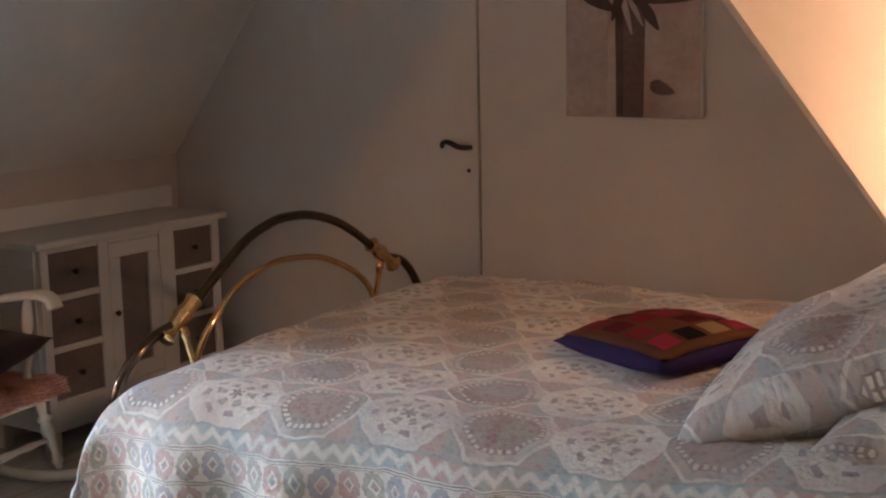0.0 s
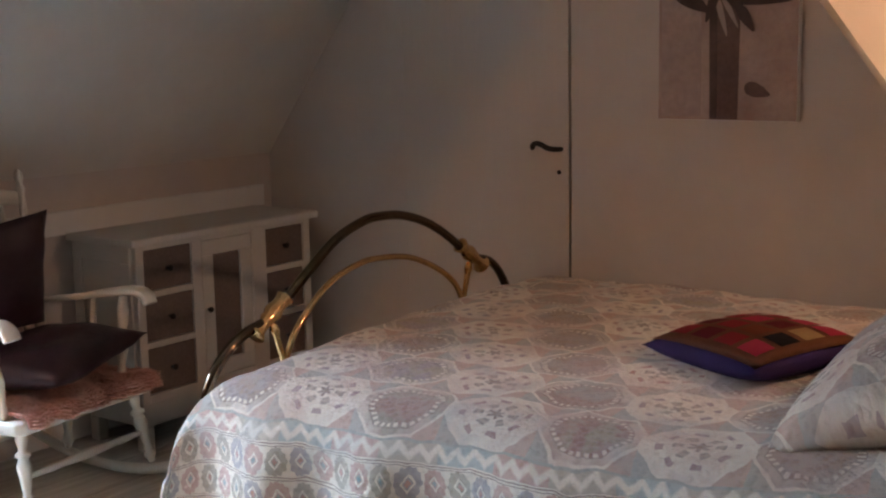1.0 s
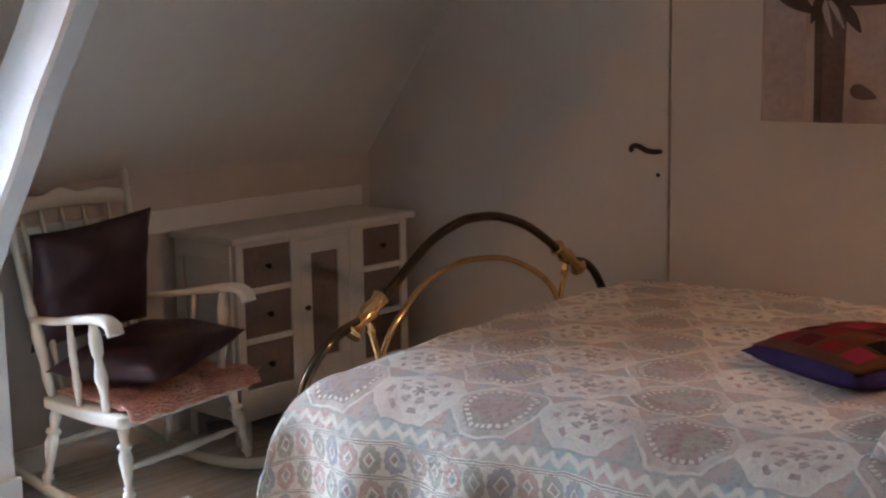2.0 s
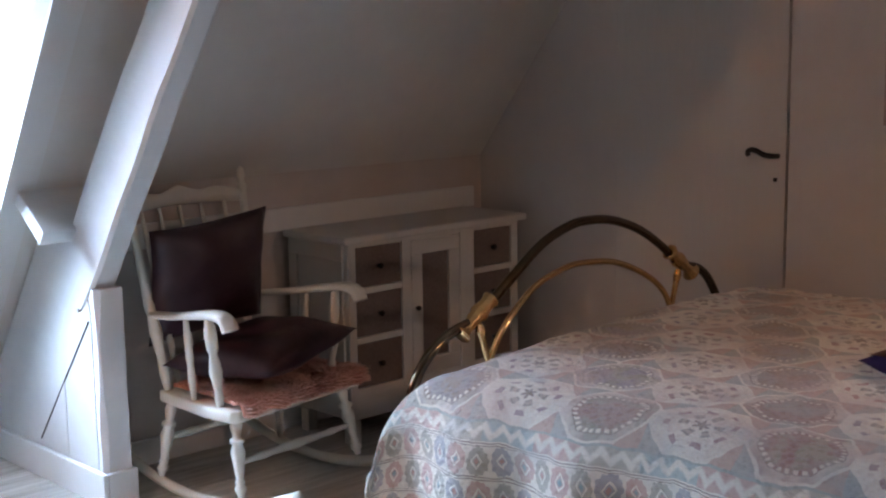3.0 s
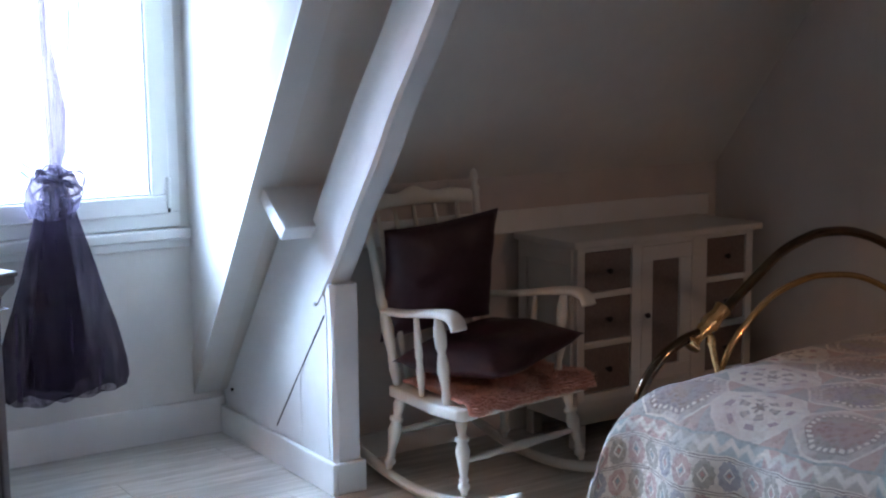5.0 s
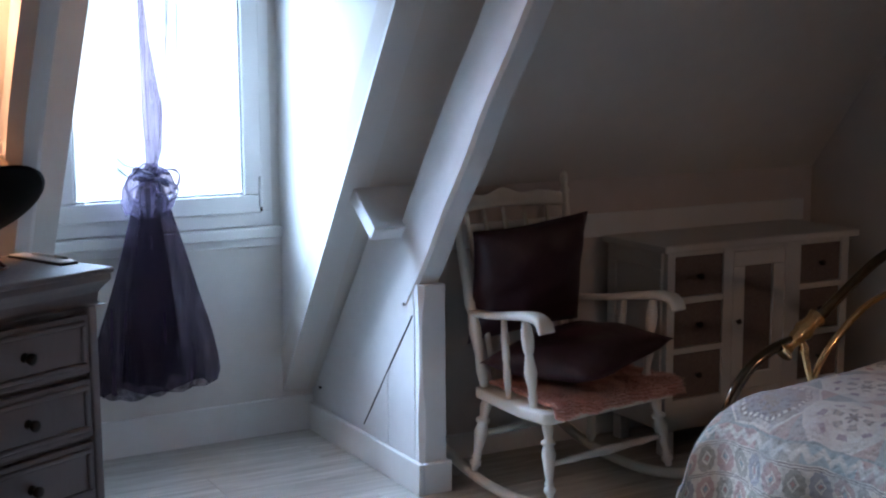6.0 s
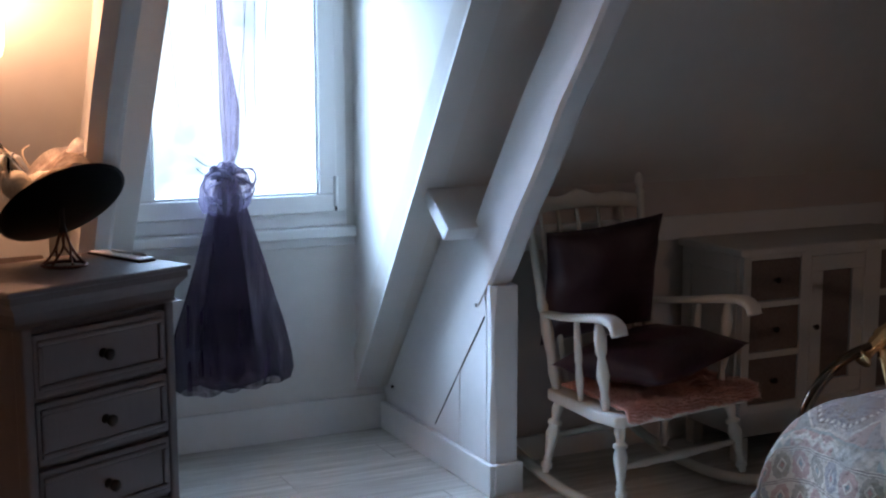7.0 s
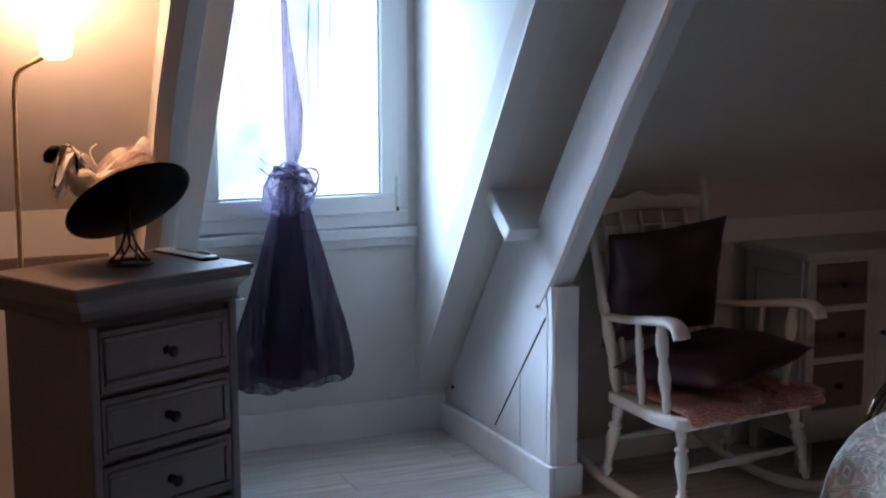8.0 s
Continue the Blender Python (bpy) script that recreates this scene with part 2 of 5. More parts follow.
    rose = n.mix(n.m("LESS_THAN", pd, 0.11), rose, n.mix(n.m("GREATER_THAN", rc, 0.5), TEAL, PINK))
    rose = n.mix(n.m("LESS_THAN", n.m("FRACT", rv), 0.14), rose, stripe)
    col = n.mix(n.m("LESS_THAN", v, 0.0), field, zig)
    col = n.mix(n.m("LESS_THAN", v, -0.062), col, rose)
    wash = n.ramp(n.noise(n.coord("UV"), 5.5, 3), 0.45, 0.65)
    col = n.mix(n.m("MULTIPLY", n.m("MULTIPLY", wash, 0.50), n.m("GREATER_THAN", v, 0.0)), col, (0.58, 0.36, 0.31))
    cool = n.ramp(n.noise(n.scaled(n.coord("UV"), 1, 1, 1), 7.3, 3), 0.52, 0.66)
    col = n.mix(n.m("MULTIPLY", cool, 0.34), col, (0.36, 0.45, 0.47))
    fade = n.ramp(n.noise(n.coord("UV"), 3.0, 3), 0.25, 0.8)
    vor = n.tree.nodes.new("ShaderNodeTexVoronoi")
    n.put(vor.inputs["Vector"], n.scaled(n.coord("UV"), 1.0, 1.25, 1.0))
    vor.inputs["Scale"].default_value = 58.0
    spots = n.ramp(vor.outputs["Distance"], 0.25, 0.55)
    speck = n.ramp(n.noise(n.coord("UV"), 130, 3), 0.42, 0.62)
    col = n.mix(n.m("MULTIPLY", spots, 0.16), col, WHITE)
    col = n.mix(n.m("MULTIPLY", speck, 0.09), col, n.mix(hue, BROWN, OLIVE))
    col = n.mix(0.05, col, (0.58, 0.50, 0.44))
    col = n.mix(n.m("MULTIPLY", fade, 0.08), col, (0.62, 0.55, 0.50))
    weave = n.noise(n.scaled(n.coord("UV"), 1, 1.6, 1), 420, 2)
    n.bump(n.m("ADD", n.m("MULTIPLY", weave, 0.7), n.m("ADD", n.m("MULTIPLY", n.band(oct_, 0.38, 0.5), 0.8), n.m("ADD", n.m("MULTIPLY", bead, 0.9), n.m("MULTIPLY", spots, -0.6)))), 0.8, 0.008)
    n.bsdf.inputs["Sheen Weight"].default_value = 0.25
    return n.done(col, 0.9, 0, 0.15)


SPREAD = spread_cloth()


def sheer(name, least, most, dark, lite, through_light=0.3, tint=(0.82, 0.79, 0.86)):
    n = Net(name)
    t = n.tree
    trans, dif, mixs = t.nodes.new("ShaderNodeBsdfTransparent"), t.nodes.new("ShaderNodeBsdfTranslucent"), t.nodes.new("ShaderNodeMixShader")
    mix2, d2 = t.nodes.new("ShaderNodeMixShader"), t.nodes.new("ShaderNodeBsdfDiffuse")
    fold = n.noise(n.scaled(n.coord(), 9, 9, 0.8), 4, 3)
    trans.inputs[0].default_value = (*tint, 1)
    col = n.mix(n.ramp(fold, 0.3, 0.7), dark, lite)
    n.put(dif.inputs[0], col), n.put(d2.inputs[0], col)
    mix2.inputs[0].default_value = through_light
    t.links.new(d2.outputs[0], mix2.inputs[1]), t.links.new(dif.outputs[0], mix2.inputs[2])
    n.put(mixs.inputs[0], n.m("ADD", n.m("MULTIPLY", n.ramp(fold, 0.35, 0.7), most - least), least))
    t.links.new(trans.outputs[0], mixs.inputs[1]), t.links.new(mix2.outputs[0], mixs.inputs[2])
    t.links.new(mixs.outputs[0], t.nodes["Material Output"].inputs[0])
    return n.mat


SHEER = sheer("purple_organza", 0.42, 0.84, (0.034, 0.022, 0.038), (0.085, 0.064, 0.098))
# knot and loops: their shine is put into this paler colour
POOF = sheer("organza_painted_shine", 0.30, 0.72, (0.12, 0.105, 0.15), (0.36, 0.33, 0.44))
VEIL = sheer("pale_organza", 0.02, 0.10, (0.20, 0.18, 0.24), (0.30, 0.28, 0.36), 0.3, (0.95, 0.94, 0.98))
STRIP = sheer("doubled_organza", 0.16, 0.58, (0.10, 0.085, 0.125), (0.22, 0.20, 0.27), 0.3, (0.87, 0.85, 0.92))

TIEBAND = woven("twisted_organza", (0.075, 0.062, 0.095), (0.16, 0.14, 0.20), 120, 0.7)
TULLE = sheer("cream_sinamay", 0.55, 0.95, (0.80, 0.69, 0.58), (0.92, 0.85, 0.76), 0.7)


def glass():
    n = Net("window_glass")
    n.bsdf.inputs["Transmission Weight"].default_value = 1.0
    return n.done((1, 1, 1), 0.02, 0, 0.5)


GLASS = glass()


def glowing(name, colour, strength, patch=None):
    n = Net(name)
    n.put(n.bsdf.inputs["Emission Color"], (*colour, 1) if patch is None else n.mix(n.ramp(n.noise(n.coord(), 1.6, 6, 0.7), 0.50, 0.66), colour, patch))
    n.bsdf.inputs["Emission Strength"].default_value = strength
    return n.done((0.8, 0.8, 0.8), 0.6)


OUTSIDE = glowing("bright_distance", (0.80, 0.91, 1.0), 2.6, (0.30, 0.50, 0.50))


def lit_glass():
    """Frosted glass round a bulb: it glows, and lets the bulb's light out."""
    n = Net("lit_shade")
    t = n.tree
    trans, emit, mixs = t.nodes.new("ShaderNodeBsdfTransparent"), t.nodes.new("ShaderNodeEmission"), t.nodes.new("ShaderNodeMixShader")
    trans.inputs[0].default_value, emit.inputs[0].default_value, emit.inputs[1].default_value = (1, 0.95, 0.88, 1), (1.0, 0.72, 0.46, 1), 14.0
    mixs.inputs[0].default_value = 0.3
    t.links.new(trans.outputs[0], mixs.inputs[1]), t.links.new(emit.outputs[0], mixs.inputs[2])
    t.links.new(mixs.outputs[0], t.nodes["Material Output"].inputs[0])
    return n.mat


BULB = lit_glass()


def canvas():
    """Painting of a vase with dark leaves: ground in taupe and rose, laid on by the picture's own parts."""
    n = Net("canvas_ground")
    c = n.coord()
    f, g = n.noise(c, 4, 5), n.noise(c, 60, 3)
    col = n.mix(n.ramp(f, 0.35, 0.65), (0.36, 0.26, 0.23), (0.52, 0.42, 0.38))
    col = n.mix(n.m("MULTIPLY", n.ramp(g, 0.4, 0.7), 0.2), col, (0.25, 0.17, 0.15))
    n.bump(g, 0.3, 0.002)
    return n.done(col, 0.7, 0, 0.2)


CANVAS = canvas()
VASE = woven("paint_dark_taupe", (0.13, 0.085, 0.075), (0.20, 0.14, 0.125), 60)
LEAFPAINT = woven("paint_umber", (0.05, 0.032, 0.03), (0.16, 0.12, 0.11), 40)
PALEPAINT = woven("paint_pale_rose", (0.50, 0.41, 0.38), (0.42, 0.33, 0.31), 40)


def patch(name, colour):
    return woven(name, colour, tuple(v * 0.7 for v in colour), 150)


# ---- building helpers ----


def link(name, bm, mat, parent=None, smooth=False):
    me = bpy.data.meshes.new(name)
    bm.normal_update()
    bm.to_mesh(me)
    bm.free()
    if smooth:
        for f in me.polygons:
            f.use_smooth = True
    me.materials.append(mat)
    ob = new(name, me)
    ob.parent = parent
    return ob


def part(name, bm, mat, parent, label="", smooth=False):
    ob = link(name, bm, mat, parent, smooth)
    return tagged(ob, label) if label else ob


def thing(name, m, label, category, group="", kind=""):
    ob = new(name)
    ob.empty_display_size = 0.1
    ob.matrix_world = m
    return tagged(ob, label, category, group, kind)


def box(x0, y0, z0, x1, y1, z1, bevel=0.0, bm=None):
    bm = bm or bmesh.new()
    r = bmesh.ops.create_cube(bm, size=1.0)
    bmesh.ops.scale(bm, vec=(abs(x1 - x0), abs(y1 - y0), abs(z1 - z0)), verts=r["verts"])
    bmesh.ops.translate(bm, vec=((x0 + x1) / 2, (y0 + y1) / 2, (z0 + z1) / 2), verts=r["verts"])
    if bevel:
        bmesh.ops.bevel(bm, geom=list({e for v in r["verts"] for e in v.link_edges}), offset=bevel, segments=2, affect="EDGES", profile=0.5)
    return bm


def prism(outline, axis, lo, hi, bevel=0.0):
    """A closed outline of (a, b) pushed along an axis: for y the pair is (x, z), for x (y, z), for z (x, y)."""
    def put(a, b, c):
        return {"x": (c, a, b), "y": (a, c, b), "z": (a, b, c)}[axis]
    bm = bmesh.new()
    one, two = ([bm.verts.new(put(a, b, c)) for a, b in outline] for c in (lo, hi))
    bm.faces.new(one), bm.faces.new(two[::-1])
    for i in range(len(one)):
        j = (i + 1) % len(one)
        bm.faces.new((one[i], two[i], two[j], one[j]))
    bmesh.ops.recalc_face_normals(bm, faces=bm.faces)
    if bevel:
        bmesh.ops.bevel(bm, geom=bm.edges[:], offset=bevel, segments=2, affect="EDGES", profile=0.5)
    return bm


def lathe(profile, steps=20, bm=None, m=None):
    """Turned shape about z from (radius, height) pairs."""
    bm = bm or bmesh.new()
    m = m or Matrix()
    rings = [[bm.verts.new(m @ Vector((r * math.cos(a), r * math.sin(a), z))) for a in (i * math.tau / steps for i in range(steps))] for r, z in profile]
    for a, b in zip(rings, rings[1:]):
        for i in range(steps):
            j = (i + 1) % steps
            bm.faces.new((a[i], a[j], b[j], b[i]))
    bm.faces.new(rings[0][::-1]), bm.faces.new(rings[-1])
    return bm


def turned(a, b, radii, steps=12, bm=None):
    """A turned rod from a to b; radii are (share of the length, radius)."""
    a, b = Vector(a), Vector(b)
    m = Matrix.Translation(a) @ (b - a).to_track_quat("Z", "Y").to_matrix().to_4x4()
    return lathe([(r, s * (b - a).length) for s, r in radii], steps, bm, m)


def tube(points, radius, steps=10, bm=None):
    """A round bar through points; radius is a number or one for each point."""
    bm = bm or bmesh.new()
    pts = [Vector(p) for p in points]
    rings = []
    side = None
    for i, p in enumerate(pts):
        ahead = (pts[min(i + 1, len(pts) - 1)] - pts[max(i - 1, 0)]).normalized()
        if side is None:
            side = ahead.orthogonal().normalized()
        side = (side - ahead * side.dot(ahead)).normalized()
        up = ahead.cross(side)
        r = radius[i] if isinstance(radius, (list, tuple)) else radius
        rings.append([bm.verts.new(p + r * (math.cos(a) * side + math.sin(a) * up)) for a in (k * math.tau / steps for k in range(steps))])
    for a, b in zip(rings, rings[1:]):
        for i in range(steps):
            j = (i + 1) % steps
            bm.faces.new((a[i], a[j], b[j], b[i]))
    bm.faces.new(rings[0][::-1]), bm.faces.new(rings[-1])
    return bm


def smooth_line(points, n=8):
    """A Catmull-Rom line through points."""
    p = [Vector(q) for q in points]
    p = [2 * p[0] - p[1], *p, 2 * p[-1] - p[-2]]
    out = []
    for i in range(1, len(p) - 2):
        for k in range(n):
            t = k / n
            out.append(0.5 * ((2 * p[i]) + (p[i + 1] - p[i - 1]) * t + (2 * p[i - 1] - 5 * p[i] + 4 * p[i + 1] - p[i + 2]) * t * t + (3 * p[i] - p[i - 1] - 3 * p[i + 1] + p[i + 2]) * t ** 3))
    return out + [p[-2]]


def pad(sx, sy, thick, n=18, pinch=0.35, lumps=0.012, seed=0.0, rounded=0.0, power=2.6):
    """A stuffed square cushion: plump in the middle, thin at a seam, with drawn-out corners."""
    bm = bmesh.new()
    uvs = bm.loops.layers.uv.new("UVMap")
    rows = {}
    for side in (1, -1):
        for i in range(n + 1):
            for j in range(n + 1):
                a, b = 2 * i / n - 1, 2 * j / n - 1
                if side == -1 and (i in (0, n) or j in (0, n)):
                    rows[side, i, j] = rows[1, i, j]
                    continue
                h = ((1 - abs(a) ** power) * (1 - abs(b) ** power)) ** 0.5
                x = sx / 2 * a * (1 - 0.06 * pinch * 2 * (1 - b * b))
                y = sy / 2 * b * (1 - 0.06 * pinch * 2 * (1 - a * a))
                x, y = x * math.sqrt(1 - rounded * b * b / 2), y * math.sqrt(1 - rounded * a * a / 2)
                w = noise.noise(Vector((a * 1.7 + seed, b * 1.7, side * 3.0))) * lumps * (0.3 + h) * 2
                rows[side, i, j] = bm.verts.new((x, y, side * thick / 2 * h + w))
        for i in range(n):
            for j in range(n):
                q = [rows[side, i, j], rows[side, i + 1, j], rows[side, i + 1, j + 1], rows[side, i, j + 1]]
                f = bm.faces.new(q if side == 1 else q[::-1])
                for loop in f.loops:
                    loop[uvs].uv = (loop.vert.co.x + seed, loop.vert.co.y + 0.5125)
    return bm

# ---- the room ----
PITCH = math.tan(radians(52.5))
EAVE = -4.475            # where the western slope would meet the floor
WIN_X = -4.356           # the dormer's window wall
KNEE_X, KNEE_Z = -3.742, 0.955
TRUSS_S, TRUSS_N = 0.70, 1.86
CHEEK_S, CHEEK_N = 0.815, 1.74
GABLE = 3.80
SHIFT = 0.14             # the southern slope lies so much farther out
SOUTH, EAST, TOP = -1.7, 1.7, 2.35


def roof_x(z, inward=0.0):
    """x of the western slope at height z, or of a line that lies inward of it by so much along x."""
    return EAVE + z / PITCH + inward


def structure(ob, label, category):
    return tagged(ob, label, category, kind="structure")


floor = structure(link("floor", box(-4.6, SOUTH - 0.2, -0.12, EAST + 0.2, GABLE + 2.1, -0.012), TRIM), "pale grey oak laminate floor of long planks", "floor")

# north gable with its door: the wall stands behind the door's leaf, cut open for it
DX0, DX1, DZ = -3.02, -2.285, 2.02
CREASE_LOW, CREASE_HIGH = -1.447 + 1.63 * 0.770, -1.447 - 1.07 * 0.770   # the gable ends along a slanting edge
gable = structure(link("wall_north", prism([(-4.6, -0.1), (DX0, -0.1), (DX0, DZ), (DX1, DZ), (DX1, -0.1), (CREASE_LOW, -0.1), (CREASE_HIGH, 2.6), (-4.6, 2.6)], "y", GABLE, GABLE + 0.14), GABLEPAINT), "plain greige painted gable wall", "wall")
for v in gable.data.vertices:   # that edge is cut back towards the room's far side
    if v.co.x > DX1 + 0.05 and v.co.y > GABLE + 0.1:
        v.co.x -= 0.15
door = tagged(thing("door_1", pose(0, 0, 0), "closed flush door painted like the wall", "door"), kind="structure")
part("leaf", box(DX0 + 0.0003, GABLE + 0.0005, 0.0, DX1 - 0.011, GABLE + 0.046, DZ - 0.004), DOOR, door)
part("door_handle", tube(smooth_line([(-2.327, GABLE + 0.01, 1.016), (-2.327, GABLE - 0.035, 1.018), (-2.352, GABLE - 0.047, 1.022), (-2.382, GABLE - 0.045, 1.034), (-2.407, GABLE - 0.04, 1.036), (-2.422, GABLE - 0.038, 1.026), (-2.417, GABLE - 0.038, 1.016)], 5), [0.009] * 5 + [0.0095] * 20 + [0.008] * 6, 10), IRON, door, "dark wrought scrolled lever handle", True)
part("keyhole", lathe([(0.0075, 0), (0.0075, 0.004), (0.004, 0.005)], 14, None, pose(-2.334, GABLE + 0.001, 0.935, 90)), IRON, door, "small dark round keyhole")

# western side: knee walls, slopes, dormer
structure(link("wall_knee_north", box(KNEE_X - 0.12, TRUSS_N + 0.02, -0.1, KNEE_X, GABLE, KNEE_Z), KNEE), "low painted knee wall under the roof slope", "wall")
structure(link("wall_knee_south", box(KNEE_X - SHIFT - 0.12, SOUTH, -0.1, KNEE_X - SHIFT, TRUSS_S - 0.12, KNEE_Z), WALL), "low painted knee wall under the roof slope", "wall")


def cheek_y(z):
    """The dormer's splayed northern cheek, where it meets the slope at height z."""
    return 1.745 - (z - 0.16) / 2.04 * 0.085


def slope_slab(name, y0, y1, z0, z1, label, out=0.0):
    t = 0.12
    bm = prism([(roof_x(z0) - out, z0), (roof_x(z1) - out, z1), (roof_x(z1) - t - out, z1), (roof_x(z0) - t - out, z0)], "y", y0, y1)
    if y0 == CHEEK_N:
        for v in bm.verts:
            if v.co.y < CHEEK_N + 0.01:
                v.co.y = cheek_y(v.co.z)
    return structure(link(name, bm, SLOPE), label, "ceiling")


slope_slab("ceiling_slope_north", CHEEK_N, GABLE, 0.12, TOP, "sloping off-white ceiling under the roof")
slope_slab("ceiling_slope_south", SOUTH, CHEEK_S, 0.12, TOP, "sloping off-white ceiling lit warm by a lamp", SHIFT)
slope_slab("ceiling_slope_dormer", CHEEK_S, CHEEK_N + 0.05, 2.12, TOP, "sloping ceiling above the dormer")
bm = bmesh.new()
inner = [bm.verts.new(p) for p in ((WIN_X - 0.06, 1.752, 0.16), (roof_x(0.16) + 0.003, cheek_y(0.16) - 0.003, 0.16), (roof_x(2.2) + 0.003, cheek_y(2.2) - 0.003, 2.2), (WIN_X - 0.06, 1.752, 2.2))]
outer = [bm.verts.new(v.co + Vector((0, 0.10, 0))) for v in inner]
bm.faces.new(inner), bm.faces.new(outer[::-1])
for a in range(4):
    bm.faces.new((inner[a], outer[a], outer[(a + 1) % 4], inner[(a + 1) % 4]))
bmesh.ops.recalc_face_normals(bm, faces=bm.faces)
structure(link("dormer_cheek_north", bm, WALL), "white side wall of the window dormer", "wall")
for name, y0, y1 in (("dormer_cheek_south", CHEEK_S - 0.10, CHEEK_S + 0.004),):
    structure(link(name, prism([(WIN_X - 0.06, 0.16), (roof_x(0.16) + 0.002, 0.16), (roof_x(2.2) + 0.002, 2.2), (WIN_X - 0.06, 2.2)], "y", y0, y1), WALL), "white side wall of the window dormer", "wall")
structure(link("dormer_ceiling", box(WIN_X - 0.2, CHEEK_S - 0.1, 2.12, roof_x(2.12), CHEEK_N + 0.1, 2.22), WALL), "white flat ceiling of the window dormer", "ceiling")

# window wall with its opening
WY0, WY1, WZ0, WZ1 = 0.885, 1.716, 0.788, 2.02
wall = bmesh.new()
for y0, z0, y1, z1 in ((TRUSS_S - 0.1, -0.1, TRUSS_N + 0.1, WZ0), (TRUSS_S - 0.1, WZ0, WY0, 2.2), (WY1, WZ0, TRUSS_N + 0.1, 2.2), (WY0, WZ1, WY1, 2.2)):
    box(WIN_X - 0.22, y0, z0, WIN_X, y1, z1, 0, wall)
structure(link("wall_west", wall, WALL), "white painted wall below and around the window", "wall")

win = tagged(thing("window_1", pose(0, 0, 0), "white casement window, closed, bright daylight behind", "window"), kind="structure")


def ring(x0, x1, y0, z0, y1, z1, w, bevel):
    bm = bmesh.new()
    for a, b, c, d in ((y0, z0, y1, z0 + w), (y0, z1 - w, y1, z1), (y0, z0 + w, y0 + w, z1 - w), (y1 - w, z0 + w, y1, z1 - w)):
        box(x0, a, b, x1, c, d, bevel, bm)
    return bm


part("window_frame", ring(WIN_X - 0.07, WIN_X + 0.012, WY0 + 0.002, WZ0 + 0.002, WY1 - 0.002, WZ1 - 0.002, 0.055, 0.004), UPVC, win)
sash = part("sash", ring(WIN_X - 0.05, WIN_X + 0.03, WY0 + 0.045, WZ0 + 0.052, WY1 - 0.045, WZ1 - 0.05, 0.068, 0.006), UPVC, win)
part("glazing_bead", ring(WIN_X - 0.03, WIN_X + 0.018, WY0 + 0.113, WZ0 + 0.12, WY1 - 0.113, WZ1 - 0.118, 0.010, 0.003), UPVC, sash)
pane = part("pane", box(WIN_X - 0.02, WY0 + 0.11, WZ0 + 0.115, WIN_X - 0.014, WY1 - 0.11, WZ1 - 0.115), GLASS, sash, "clear glass pane")
pane.visible_shadow = False
part("hinge", turned((WIN_X + 0.033, 1.664, 0.862), (WIN_X + 0.033, 1.664, 0.972), [(0, 0.006), (0.02, 0.0085), (0.97, 0.0085), (1, 0.006)]), UPVC, sash, "slim white hinge cover", True)
part("hinge_pin", turned((WIN_X + 0.033, 1.664, 0.846), (WIN_X + 0.033, 1.664, 0.861), [(0, 0.004), (0.5, 0.005), (1, 0.004)]), IRON, sash, "", True)
part("window_sill", box(WIN_X - 0.02, CHEEK_S, 0.745, WIN_X + 0.034, 1.745, 0.786, 0.006), TRIM, win)
part("apron", box(WIN_X, CHEEK_S, 0.715, WIN_X + 0.014, 1.745, 0.745, 0.003), TRIM, win)

# timber frames on both sides of the dormer
IN_L, IN_R = 0.19, 0.444       # the inner rafter's two edges, inward of the slope


def hewn(outline, y0, y1, seed, n=26, wave=0.010, belly=0.0):
    """A hand-hewn slanted timber: its outline is given by two points at its foot and two at its head; wavy edges, rounded arrises."""
    bm = bmesh.new()
    (l0, r0), (l1, r1) = outline
    rings = []
    for i in range(n + 1):
        t = i / n
        l, r = Vector(l0).lerp(Vector(l1), t), Vector(r0).lerp(Vector(r1), t)
        w = noise.noise(Vector((t * 5.0, seed, 0))) * wave
        q = noise.noise(Vector((t * 7.0, seed + 4, 0))) * wave
        d = (r - l).normalized()
        b = 0.012
        at = [(l + d * (w + b), y0), (r + d * (q - b), y0), (r + d * q, y0 + b), (r + d * (q + belly), y0 * 0.6 + y1 * 0.4), (r + d * q, y1 - b), (r + d * (q - b), y1), (l + d * (w + b), y1)]
        at = [(p, y + noise.noise(Vector((t * 6.0, seed + 9, y))) * wave * 0.5) for p, y in at]
        rings.append([bm.verts.new((p[0], y, p[1])) for p, y in at])
    for a, b2 in zip(rings, rings[1:]):
        for i in range(len(a)):
            j = (i + 1) % len(a)
            bm.faces.new((a[i], a[j], b2[j], b2[i]))
    bm.faces.new(rings[0][::-1]), bm.faces.new(rings[-1])
    bmesh.ops.recalc_face_normals(bm, faces=bm.faces)
    return bm


def foot_to_head(z0, z1, a, b):
    return ((roof_x(z0, a), z0), (roof_x(z0, b), z0)), ((roof_x(z1, a), z1), (roof_x(z1, b), z1))


north = tagged(thing("timber_frame_north", pose(0, 0, 0), "white-painted timber truss boarded in below", "timber frame"), kind="structure")
part("rafter", hewn(foot_to_head(0.60, TOP, IN_L, IN_R), TRUSS_N, TRUSS_N + 0.086, 1.0, wave=0.016), BEAM, north, "slanting hand-hewn white beam")
p1 = Vector((roof_x(0.985) - 0.01, 0.985 - 0.008))
down, along = Vector((0.793, -0.609)) * 0.195, Vector((0.609, 0.793)) * 0.052
part("purlin", prism([tuple(p1), tuple(p1 + down), tuple(p1 + down - along), tuple(p1 - along)], "y", CHEEK_N + 0.012, TRUSS_N + 0.115, 0.004), BEAM, north, "stub of a horizontal roof beam")
